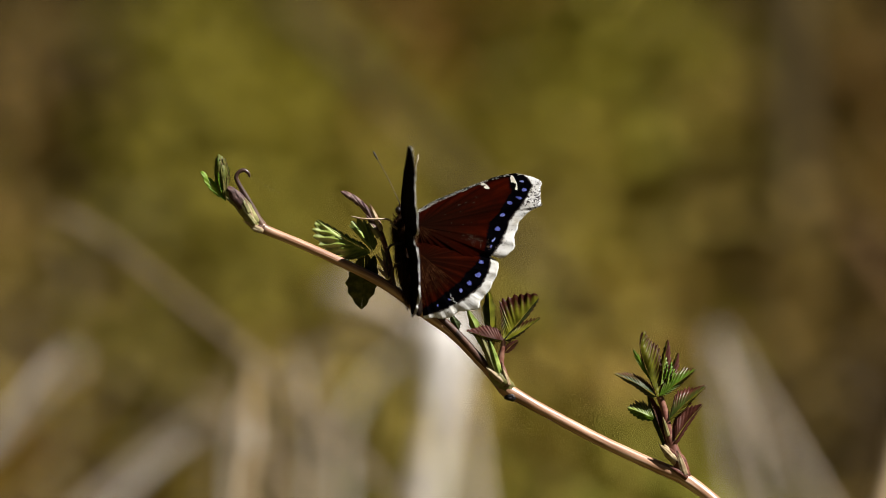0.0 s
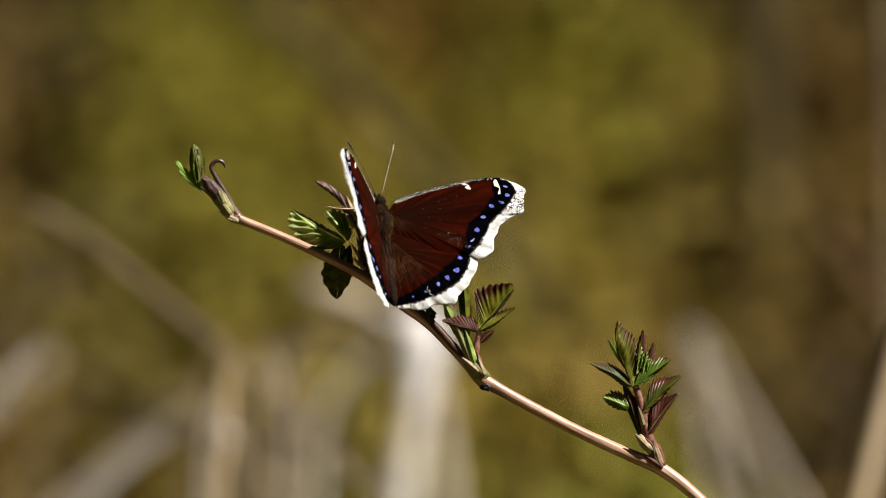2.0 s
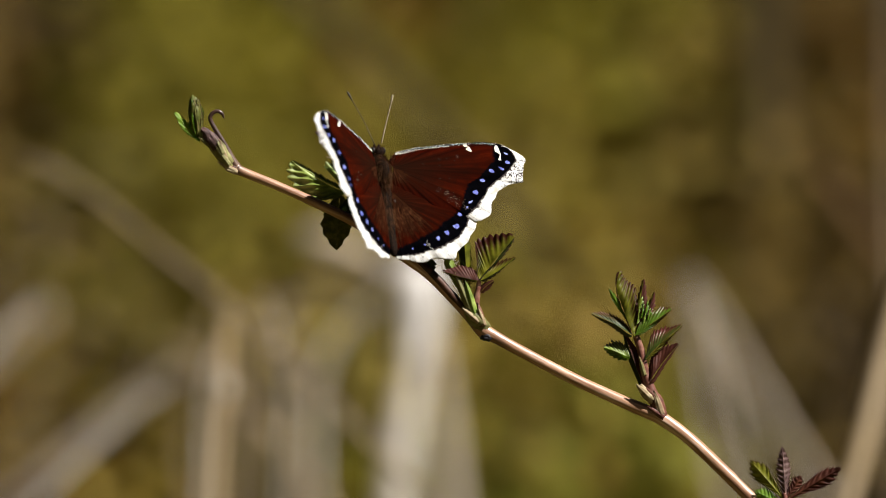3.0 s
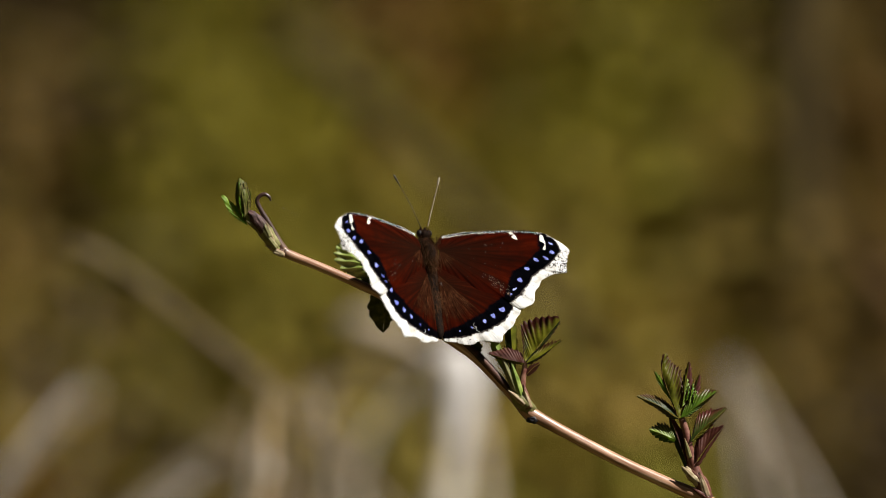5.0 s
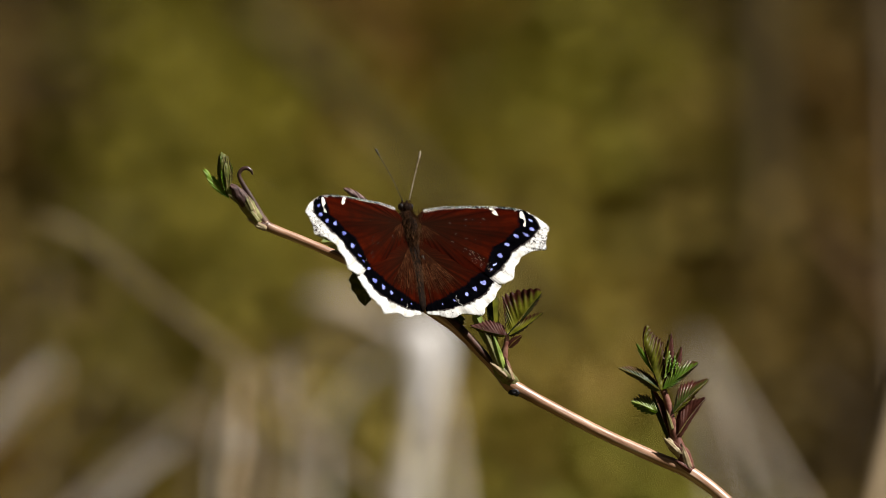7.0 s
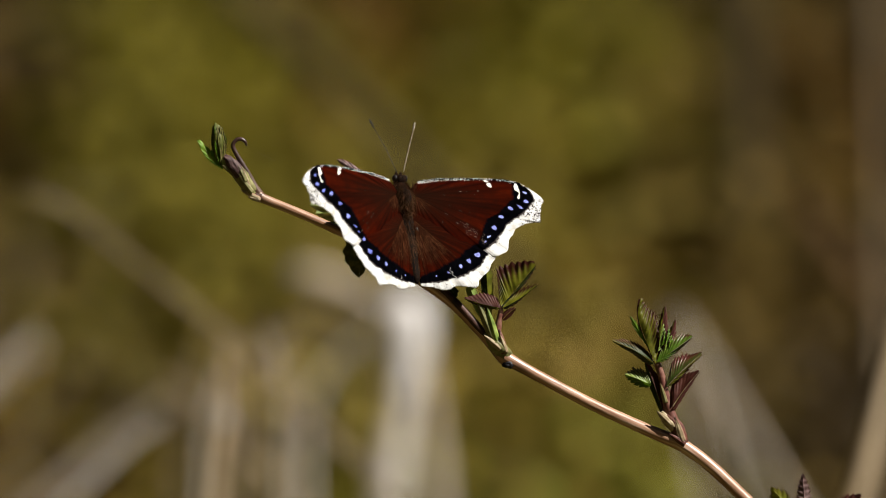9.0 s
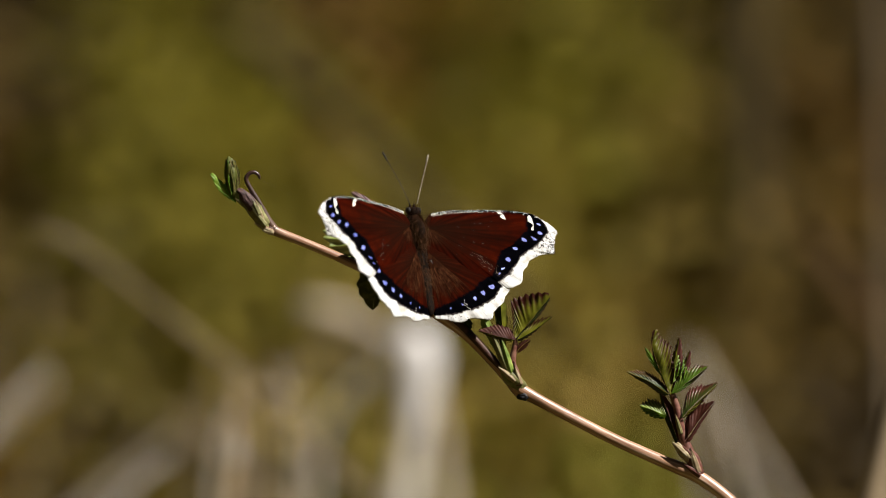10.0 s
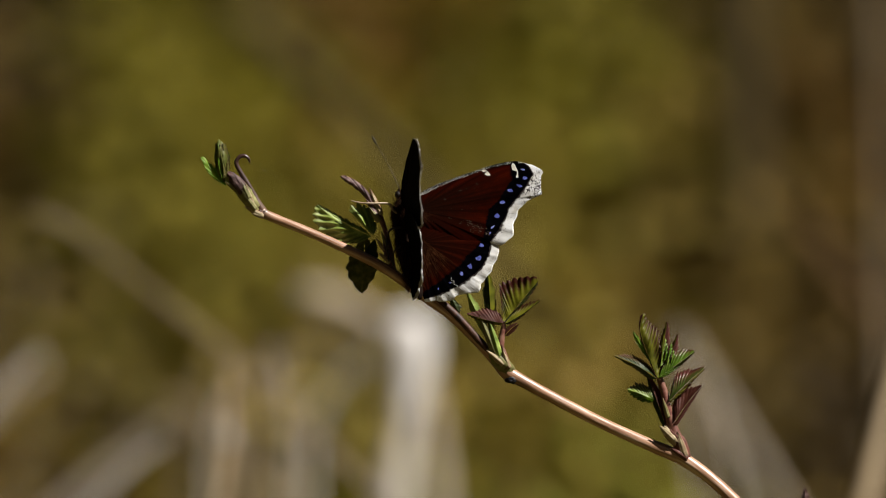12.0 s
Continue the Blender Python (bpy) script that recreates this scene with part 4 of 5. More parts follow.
scale(s, (670, 416, 0.7), (648, 380, 0.9), 6, BUD_SCALE, 33, edge_red=0.6, bulge=0.7)
scale(s, (672, 420, 0.9), (652, 392, 1.1), 6, STALK_SCALE, 34, edge_red=0.2, bulge=0.7)
scale(s, (686, 480, 0.8), (664, 448, 1.1), 4, SCALE_PALE, 35, edge_red=0.9)
scale(s, (690, 494, 0.8), (668, 474, 1.2), 4, SCALE_PALE, 36, edge_red=0.9)
scale(s, (686, 470, 0.9), (674, 436, 1.1), 4, STALK_SCALE, 37, edge_red=0.9)
scale(s, (684, 488, 0.9), (678, 452, 1.1), 4, BUD_SCALE, 38, edge_red=0.6)

# middle shoot
s = shoot(run((886, 672, 0.4, 1.6), (884, 650, 0.8, 1.2), (888, 625, 1.0, 0.8), (891, 606, 1.0, 0.6), (892, 598, 1.0, 0.5)), STALK_RED, "sprouting shoot with pleated green leaves edged dark red", 3)
# Lower halves take LEAF_DARK, with shade put into the colour.
blade(s, [(891, 600, 1.8), (918, 568, 1.4), (953, 527, 1.2)], [(888, 588, 1.6), (885, 556, 0.8), (885, 529, 0.4), (916, 520, 0.2), (950, 519, 0.8)], LEAF_RED_EDGE, 41, ribs=9, tooth=0.12, fold=0.45, edge_red=1.0)
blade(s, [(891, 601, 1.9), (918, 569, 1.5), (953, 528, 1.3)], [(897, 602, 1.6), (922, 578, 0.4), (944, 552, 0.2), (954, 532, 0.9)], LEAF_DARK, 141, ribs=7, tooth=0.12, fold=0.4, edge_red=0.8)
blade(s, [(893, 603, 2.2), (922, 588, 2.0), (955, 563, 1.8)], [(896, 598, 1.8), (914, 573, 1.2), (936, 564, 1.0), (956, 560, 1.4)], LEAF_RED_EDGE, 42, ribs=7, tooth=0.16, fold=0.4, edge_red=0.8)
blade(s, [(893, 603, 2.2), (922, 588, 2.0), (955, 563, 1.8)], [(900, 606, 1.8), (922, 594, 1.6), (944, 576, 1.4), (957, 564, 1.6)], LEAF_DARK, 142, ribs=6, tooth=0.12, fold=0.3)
blade(s, [(890, 603, 2.4), (858, 596, 2.2), (827, 586, 1.8)], [(886, 582, 1.2), (868, 575, 0.8), (846, 576, 0.8), (825, 584, 1.4)], LEAF_MAROON, 43, ribs=8, tooth=0.14, fold=0.4, edge_red=0.6)
blade(s, [(890, 603, 2.4), (858, 596, 2.2), (827, 586, 1.8)], [(884, 606, 2.2), (858, 602, 2.1), (840, 595, 1.9), (826, 587, 1.6)], LEAF_RED_EDGE, 143, ribs=6, fold=0.3, edge_red=0.7)
blade(s, [(893, 624, 1.6), (904, 612, 1.8), (917, 603, 2.0)], [(893, 612, 1.2), (902, 604, 1.2), (916, 601, 1.6)], LEAF_MAROON, 44, ribs=4, tooth=0.2, fold=0.4)
blade(s, [(893, 625, 1.6), (904, 613, 1.8), (917, 604, 2.0)], [(899, 626, 1.4), (911, 617, 1.4), (918, 605, 1.7)], LEAF_MAROON, 144, ribs=4, tooth=0.2, fold=0.4)
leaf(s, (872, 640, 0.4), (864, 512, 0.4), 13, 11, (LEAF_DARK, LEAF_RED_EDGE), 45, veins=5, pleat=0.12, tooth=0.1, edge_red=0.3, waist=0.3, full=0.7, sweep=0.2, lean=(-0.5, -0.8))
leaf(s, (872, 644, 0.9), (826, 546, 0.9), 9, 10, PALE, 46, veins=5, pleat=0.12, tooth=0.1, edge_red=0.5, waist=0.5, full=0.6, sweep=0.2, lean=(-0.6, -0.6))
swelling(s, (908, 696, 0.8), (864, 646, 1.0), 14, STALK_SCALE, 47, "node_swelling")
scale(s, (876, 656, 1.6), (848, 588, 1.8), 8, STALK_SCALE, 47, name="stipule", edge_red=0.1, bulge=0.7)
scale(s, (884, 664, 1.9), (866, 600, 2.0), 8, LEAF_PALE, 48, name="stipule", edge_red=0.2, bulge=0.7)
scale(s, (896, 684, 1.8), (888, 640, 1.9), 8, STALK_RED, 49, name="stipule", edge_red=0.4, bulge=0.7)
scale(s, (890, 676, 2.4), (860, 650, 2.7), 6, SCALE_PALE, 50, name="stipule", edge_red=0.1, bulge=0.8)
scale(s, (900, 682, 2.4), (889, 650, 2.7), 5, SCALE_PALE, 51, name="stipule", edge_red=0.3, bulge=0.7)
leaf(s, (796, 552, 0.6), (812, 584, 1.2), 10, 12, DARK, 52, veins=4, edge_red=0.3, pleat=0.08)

# upright shoot further down the cane
s = shoot(run((1210, 842, 0.3, 1.7), (1200, 815, 0.8, 1.6), (1190, 790, 0.9, 1.4), (1182, 760, 1.0, 1.15), (1175, 725, 1.0, 0.95), (1167, 700, 1.0, 0.85)), STALK_RED, "upright shoot with toothed green and maroon leaves", 4)
blade(s, [(1164, 703, 2.6), (1147, 660, 2.4), (1134, 618, 2.0), (1139, 587, 1.6)], [(1173, 692, 2.0), (1172, 650, 1.2), (1167, 612, 0.8), (1153, 600, 0.8), (1142, 586, 1.4)], LEAF_RED_EDGE, 61, ribs=9, tooth=0.10, fold=0.55, edge_red=0.8)
blade(s, [(1162, 702, 2.5), (1146, 660, 2.3), (1133, 618, 1.9), (1138, 588, 1.5)], [(1152, 676, 1.9), (1136, 650, 1.6), (1129, 612, 1.2), (1134, 589, 1.3)], LEAF_MAROON, 161, ribs=6, tooth=0.10, fold=0.4, edge_red=0.9)
leaf(s, (1154, 678, 2.2), (1120, 618, 1.8), 6, 5, FRESH, 162, veins=5, pleat=0.2, edge_red=0.5, waist=0.5)
blade(s, [(1170, 690, 0.6), (1176, 640, 0.2), (1182, 602, 0.0)], [(1166, 680, 0.2), (1166, 646, -0.4), (1172, 620, -0.6), (1180, 602, -0.2)], LEAF_RED_EDGE, 62, ribs=5, fold=0.4, edge_red=1.0)
blade(s, [(1170, 690, 0.6), (1176, 640, 0.2), (1182, 602, 0.0)], [(1186, 664, 0.2), (1190, 640, -0.2), (1188, 618, -0.4), (1184, 602, -0.1)], LEAF_MAROON, 163, ribs=5, fold=0.4, edge_red=0.6)
blade(s, [(1174, 690, 0.8), (1190, 654, 0.6), (1200, 625, 0.4)], [(1184, 660, 0.0), (1190, 640, -0.2), (1198, 625, 0.1)], LEAF_RED_EDGE, 63, ribs=4, fold=0.4, edge_red=1.0)
blade(s, [(1174, 690, 0.8), (1190, 654, 0.6), (1200, 625, 0.4)], [(1196, 670, 0.4), (1203, 648, 0.2), (1202, 626, 0.2)], LEAF_MAROON, 164, ribs=4, fold=0.4, edge_red=0.9)
for k, (x, y) in enumerate(((1172, 664), (1179, 654), (1176, 642), (1186, 650), (1182, 668), (1190, 662))):
    blade(s, [(x - 4, y + 18, 2.0), (x - 1, y + 4, 2.4), (x + 2, y - 10, 2.0)], [(x + 3, y + 14, 1.4), (x + 6, y + 2, 1.6), (x + 3, y - 11, 1.8)], (LEAF_PALE, LEAF_FRESH)[k % 2], 165 + k, ribs=3, tooth=0.2, fold=0.6, edge_red=0.3)
blade(s, [(1166, 700, 2.8), (1200, 676, 2.6), (1230, 654, 2.0)], [(1174, 676, 2.0), (1192, 656, 1.2), (1212, 648, 1.0), (1229, 652, 1.6)], LEAF_MID, 64, ribs=7, tooth=0.12, fold=0.5, edge_red=0.7)
blade(s, [(1166, 701, 2.8), (1200, 677, 2.6), (1230, 655, 2.0)], [(1182, 699, 2.4), (1206, 684, 2.0), (1222, 668, 1.8), (1231, 656, 1.8)], LEAF_MID, 65, ribs=6, tooth=0.12, fold=0.4, edge_red=0.8)
blade(s, [(1162, 701, 2.6), (1124, 678, 2.8), (1088, 661, 2.6)], [(1152, 678, 1.8), (1130, 660, 1.6), (1108, 657, 1.8), (1087, 660, 2.3)], LEAF_DEEP, 66, ribs=9, tooth=0.18, fold=0.35, edge_red=0.6)
blade(s, [(1162, 702, 2.6), (1124, 679, 2.8), (1088, 662, 2.6)], [(1152, 706, 2.2), (1128, 692, 2.0), (1106, 676, 2.0), (1088, 663, 2.4)], LEAF_DEEP, 166, ribs=7, tooth=0.10, fold=0.3, edge_red=0.4)
blade(s, [(1183, 744, 2.6), (1212, 714, 2.6), (1247, 684, 2.2)], [(1187, 716, 1.8), (1196, 692, 1.2), (1222, 683, 1.0), (1246, 681, 1.8)], LEAF_DEEP, 67, ribs=9, tooth=0.14, fold=0.3, edge_red=1.0)
blade(s, [(1183, 745, 2.6), (1212, 715, 2.6), (1247, 685, 2.2)], [(1192, 742, 2.0), (1216, 724, 1.8), (1238, 700, 1.8), (1249, 686, 2.0)], LEAF_RED_EDGE, 68, ribs=6, tooth=0.10, fold=0.35, edge_red=1.0)
blade(s, [(1190, 784, 2.4), (1214, 748, 2.4), (1242, 716, 2.0)], [(1188, 748, 1.8), (1196, 730, 1.2), (1218, 719, 1.0), (1241, 714, 1.7)], LEAF_MAROON, 69, ribs=8, tooth=0.12, fold=0.5, edge_red=0.4)
blade(s, [(1190, 785, 2.4), (1214, 749, 2.4), (1242, 717, 2.0)], [(1200, 786, 2.0), (1218, 758, 1.8), (1234, 733, 1.8), (1243, 718, 1.9)], LEAF_MAROON, 169, ribs=6, tooth=0.10, fold=0.35, edge_red=0.9)
blade(s, [(1157, 740, 1.8), (1134, 730, 1.8), (1111, 722, 1.4)], [(1150, 718, 1.0), (1136, 707, 0.8), (1120, 711, 0.8), (1109, 720, 1.2)], LEAF_PALE, 70, ribs=6, tooth=0.2, fold=0.5, edge_red=1.0)
blade(s, [(1157, 740, 1.8), (1134, 730, 1.8), (1111, 722, 1.4)], [(1152, 746, 1.6), (1132, 743, 1.2), (1116, 734, 1.2), (1110, 724, 1.3)], LEAF_FRESH, 170, ribs=5, tooth=0.16, fold=0.4, edge_red=0.5)
leaf(s, (1180, 792, 1.4), (1145, 694, 1.2), 9, 15, (LEAF_DARK, LEAF_MAROON), 70, veins=4, pleat=0.05, tooth=0.04, edge_red=0.3, waist=0.6, full=0.5, name="stipule", sweep=0.1, lean=(-0.4, -0.4))
scale(s, (1182, 772, 2.2), (1172, 736, 2.4), 5, STALK_SCALE, 71, edge_red=0.9)
scale(s, (1192, 812, 2.4), (1166, 786, 2.6), 7, SCALE_PALE, 72, edge_red=0.0, bulge=0.4)
swelling(s, (1218, 842, 0.8), (1180, 786, 1.0), 12, STALK_RED, 73, "bud", "straw and mauve bud")
swelling(s, (1204, 824, 1.4), (1172, 788, 1.4), 9, SCALE_PALE, 74)
scale(s, (1212, 842, 2.3), (1198, 796, 2.5), 8, SCALE_PALE, 74, edge_red=1.0, bulge=0.3)
scale(s, (1216, 846, 2.3), (1186, 826, 2.5), 6, STALK_RED, 75, edge_red=0.9, bulge=0.4)

# lowest shoot, mostly below the view
s = shoot(run((1440, 1056, 0.3, 1.6), (1434, 1030, 0.8, 1.4), (1430, 1000, 1.0, 0.9), (1428, 980, 1.0, 0.6)), STALK_RED, "shoot with a downy purple young leaf", 5)
leaf(s, (1430, 992, 1.4), (1424, 898, 1.6), 14, 14, (BUD_SCALE, BUD_SCALE), 81, veins=9, pleat=0.2, edge_red=0.5, sweep=0.2)
leaf(s, (1428, 992, 1.2), (1367, 922, 2.0), 18, 18, GREEN_RED, 82, veins=7, edge_red=0.7)
leaf(s, (1434, 992, 1.2), (1528, 936, 2.0), 17, 17, MAROON, 83, veins=8, edge_red=0.8)
leaf(s, (1432, 990, 0.8), (1458, 950, 0.8), 12, 12, MAROON, 84, veins=6, edge_red=0.8)
leaf(s, (1428, 1004, 1.2), (1376, 976, 2.0), 16, 16, FRESH, 85, veins=7, edge_red=0.5)

# ---------------------------------------------------------------- the butterfly
AXIS_AWAY, AXIS_LEFT, ROLL = radians(23.6), radians(9.8), radians(26.6)
head_dir = Vector((-math.sin(AXIS_LEFT) * math.cos(AXIS_AWAY), math.sin(AXIS_AWAY), math.cos(AXIS_LEFT) * math.cos(AXIS_AWAY)))
to_lens = Vector((0, -1, 0))
right0 = head_dir.cross(to_lens).normalized()
back0 = right0.cross(head_dir)
right_dir = right0 * math.cos(ROLL) - back0 * math.sin(ROLL)
back_dir = back0 * math.cos(ROLL) + right0 * math.sin(ROLL)
turn = Matrix((right_dir, head_dir, back_dir)).transposed().to_4x4()
butterfly = new("butterfly")
butterfly.matrix_world = Matrix.Translation((0, 0, 1.0)) @ pose(0, 0, 0, -5) @ Matrix.Translation(at(733.0, 473.5, 4.2)) @ turn
tagged(butterfly, "maroon butterfly with cream-edged wings basking on the cane", "butterfly")
HINGE = 0.9 * MM


def outline(parts):
    """Runs of (x, y) with the cream and dark border widths: (x, y, cream, dark), all in millimetres."""
    return smooth_path(parts, 320)


def wing(name, pts, root, side, scallop, outer, seed, label):
    """A thin two-sided wing: rays from its root to its outline; the outer stretch of the outline carries a cream margin and inside it a dark band.
    outer: start and end of that stretch, its number of scallops, and where along it the margin is most speckled (-1: nowhere)."""
    rng = random.Random(seed)
    ring_pts = outline(pts)
    n = len(ring_pts)
    field_rings, band_rings, cream_rings = 18, 8, 8
    verts, bands, roots, fibres, specks, cells, inners, veins = [], [], [], [], [], [], [], []
    fr = [k / field_rings for k in range(field_rings)]
    for i, (x, y, wc, wd) in enumerate(ring_pts):
        wc, wd = max(0.0, wc), max(0.0, wd)
        f = i / (n - 1)
        d = Vector((x - root[0], y - root[1]))
        length = d.length
        d.normalize()
        on = outer[0] < f < outer[1]
        g = (f - outer[0]) / (outer[1] - outer[0]) if on else 0
        sc = scallop * (abs(math.sin(math.pi * g * outer[2])) - 0.6) if on else 0
        nick = 0.10 * noise.noise(Vector((i * 0.31, seed, 0.4))) + 0.05 * rng.uniform(-1, 1)
        edge_len = length - 0.55 * min(1, wc) + (sc + nick) * min(1, wc)
        c0 = edge_len - max(0.0, wc - 0.65 * min(1, wc)) * (1 + 0.05 * noise.noise(Vector((i * 0.25, seed, 2.0))))
        b0 = c0 - wd
        radii = [max(0.02, b0) * k for k in fr] + [b0 + (c0 - b0) * k / band_rings for k in range(band_rings)] + [c0 + (edge_len - c0) * k / cream_rings for k in range(cream_rings + 1)]
        ang = math.atan2(d.y, d.x)
        vein = max(0.0, math.cos(ang * 17 + seed)) ** 14
        for r in radii:
            q = r / edge_len
            z = 0.9 * q * q * math.sin(ang * 1.2) * 0.4 - 1.1 * q ** 2.5 * (0.6 if "fore" in name else 0.8) + 0.10 * vein * q + 0.05 * math.sin(ang * 34) * q
            if q > 0.85 and wc > 0.05:
                z -= 0.25 * ((q - 0.85) / 0.15) ** 2
            if on and q > 0.9:
                z += 0.09 * math.sin(g * outer[2] * 6.28) * (q - 0.9) * 10
            verts.append((side * (root[0] + d.x * r), root[1] + d.y * r, z))
            bands.append(max(0.0, min(1.0, (r - b0 + 1.3) / 1.9)) if wd > 0.05 else max(0.0, 0.62 - (edge_len - r) * 0.5) if "fore" in name and f < 0.4 else 0.0)
            roots.append(max(0.0, 1 - q * 1.25))
            veins.append(vein * min(1.0, q * 2.0))
            fibres += [ang * 4.5, r * 0.022, seed]
            tipness = max(0.0, 1 - math.hypot(root[0] + d.x * r - 35.4, root[1] + d.y * r - 5.6) / 8.0) if outer[3] >= 0 else 0
            specks.append(0.12 + 0.88 * tipness)
            cells.append(g * outer[2] + 0.30 * noise.noise(Vector((g * 9, seed, 1.0))))
            inners.append(min(1.0, max(0.0, (r - c0) / max(0.4, wc))))
    R = field_rings + band_rings + cream_rings + 1
    N1 = len(verts)
    verts += [(v[0], v[1], v[2] - 0.09) for v in verts]
    verts = [Vector(v) * MM for v in verts]
    scalars = {"vein": veins * 2, "band": bands * 2, "base": roots * 2, "speck": specks * 2, "cell": cells * 2, "inner": inners * 2}
    fibres = fibres * 2
    top, rim = [], []
    for i in range(n - 1):
        for k in range(R - 1):
            q = [i * R + k, i * R + k + 1, (i + 1) * R + k + 1, (i + 1) * R + k]
            mi = 1 if k >= field_rings + band_rings and ring_pts[i][2] >= 0.05 else 0
            up = q if side < 0 else q[::-1]
            (rim if mi else top).append((up, mi))
            (rim if mi else top).append(([N1 + j for j in up[::-1]], 2 + mi))
        e = [i * R + R - 1, (i + 1) * R + R - 1, N1 + (i + 1) * R + R - 1, N1 + i * R + R - 1]
        mi = 1 if ring_pts[i][2] >= 0.05 else 0
        (rim if mi else top).append((e if side > 0 else e[::-1], mi if mi else 2))

    def build(nm, sel, parent, lab=""):
        used = sorted({j for q, _ in sel for j in q})
        new_index = {j: a for a, j in enumerate(used)}
        me = mesh_of(nm, [verts[j] for j in used], [tuple(new_index[j] for j in q) for q, _ in sel], [WING_FIELD, WING_CREAM, WING_UNDER, WING_RIM_UNDER],
                     [m for _, m in sel], {key: [vals[j] for j in used] for key, vals in scalars.items()})
        me.attributes.new("fibre", "FLOAT_VECTOR", "POINT").data.foreach_set("vector", [c for j in used for c in fibres[3 * j:3 * j + 3]])
        return part(nm, me, parent, lab)

    ob = build(name, top, butterfly, label)
    build("pale_margin", rim, ob, "cream margin with fine dark specks")
    return ob


# x outwards, y towards the head, cream width, dark width
FORE = [(0.6, 12.5, 0, 0), (3.1, 15.0, 0, 0), (4.9, 15.3, 0, 0), (7.1, 15.7, 0, 0), (9.3, 15.9, 0, 0), (12.2, 15.9, 0, 0), (15.2, 16.0, 0, 0), (18.1, 15.9, 0, 0), (20.9, 15.8, 0, 0), (23.8, 15.7, 0, 0), (26.7, 15.4, 0, 0),
        (29.5, 14.8, 0, 1.0), (31.5, 14.1, 0.3, 2.6), (33.5, 13.1, 1.3, 4.0), (35.4, 11.6, 2.5, 4.6), (36.5, 9.9, 3.4, 4.8), (35.9, 8.5, 3.7, 5.2), (35.2, 6.2, 5.0, 5.0), (35.0, 3.9, 6.9, 4.5), (33.4, 3.75, 6.0, 4.4),
        (31.6, 3.5, 4.8, 4.3), (29.9, 2.9, 4.1, 4.3), (28.1, 1.7, 3.5, 4.4), (27.1, 0.2, 3.4, 4.3), (25.9, -1.5, 3.6, 3.9), (25.2, -4.2, 4.9, 3.0), (23.7, -5.3, 4.6, 2.5), (21.4, -5.9, 3.6, 2.0), (19.8, -5.1, 2.1, 1.9),
        (18.2, -4.0, 0.4, 1.6), (14.0, -3.4, 0, 0.6), (8.0, -0.2, 0, 0), (3.0, 3.2, 0, 0), (0.6, 5.5, 0, 0)]
HIND = [(0.2, 9.0, 0, 0), (6.0, 8.0, 0, 0), (12.0, 5.0, 0, 0), (16.4, 1.6, 0, 0.5), (19.0, -1.6, 0.6, 1.6), (21.0, -3.8, 2.1, 2.3), (21.6, -5.7, 3.1, 3.0), (20.6, -7.9, 3.1, 4.1), (19.4, -9.4, 3.1, 4.6), (18.4, -10.8, 3.3, 4.6),
        (17.6, -11.8, 3.5, 4.5), (16.2, -12.6, 3.6, 4.3), (15.1, -13.8, 4.1, 4.1), (14.0, -15.4, 5.2, 3.9), (12.3, -15.4, 4.5, 3.8), (10.2, -14.9, 3.5, 3.6), (8.5, -14.8, 3.0, 3.3), (6.5, -15.4, 3.2, 2.8), (5.0, -15.5, 3.1, 2.5),
        (3.6, -15.1, 2.6, 2.2), (2.2, -14.6, 2.1, 1.8), (0.3, -14.1, 1.6, 1.5), (-0.8, -13.8, 1.3, 1.2), (-1.0, -12.4, 0.3, 0.4), (-0.9, -9.0, 0, 0), (-0.5, -3.0, 0, 0), (0.0, 3.0, 0, 0)]
# blue spots: x, y, length, width, turn
FORE_SPOTS = [(31.2, 12.0, 1.3, 0.5, 120), (31.0, 9.7, 2.1, 0.85, 118), (29.3, 8.0, 1.8, 0.75, 120), (26.6, 7.6, 1.8, 0.95, 115), (24.0, 5.4, 1.6, 1.05, 130), (21.8, 2.3, 1.8, 1.15, 140), (20.1, -0.3, 1.3, 0.6, 60), (19.0, -1.7, 0.9, 0.5, 60)]
HIND_SPOTS = [(16.7, -3.3, 1.9, 0.9, 130), (15.4, -6.3, 2.1, 1.45, 150), (12.8, -7.8, 2.0, 1.05, 160), (10.3, -9.1, 1.6, 0.85, 165), (6.8, -10.5, 0.8, 0.45, 170), (3.5, -11.2, 0.7, 0.4, 170)]
WHITE_BARS = [(21.7, 14.5, 2.9, 1.05, 143), (29.2, 12.5, 4.6, 1.25, 176)]


def spot_mesh(name, x, y, length, width, turn_deg, side, z, mat, seed):
    rng = random.Random(seed)
    a = radians(turn_deg)
    u = Vector((math.sin(a) * side, math.cos(a), 0))
    v = Vector((u.y, -u.x, 0))
    ring = []
    for k in range(14):
        t = 2 * math.pi * k / 14
        f = 1 + rng.uniform(-0.12, 0.12)
        ring.append(Vector((x * side, y, z)) + u * math.cos(t) * length * 0.5 * f + v * math.sin(t) * width * 0.5 * f)
    top = [r + Vector((0, 0, 0.045)) for r in ring]
    c = sum(top, Vector()) / 14 + Vector((0, 0, 0.01))
    verts = [q * MM for q in ring + top + [c]]
    faces = [(k, (k + 1) % 14, 14 + (k + 1) % 14, 14 + k) for k in range(14)] + [(14 + k, 14 + (k + 1) % 14, 28) for k in range(14)]
    me = mesh_of(name, verts, faces, [mat], smooth=False)
    bm = bmesh.new()
    bm.from_mesh(me)
    bmesh.ops.recalc_face_normals(bm, faces=bm.faces)
    bm.to_mesh(me)
    bm.free()
    return me


surfaces = {}


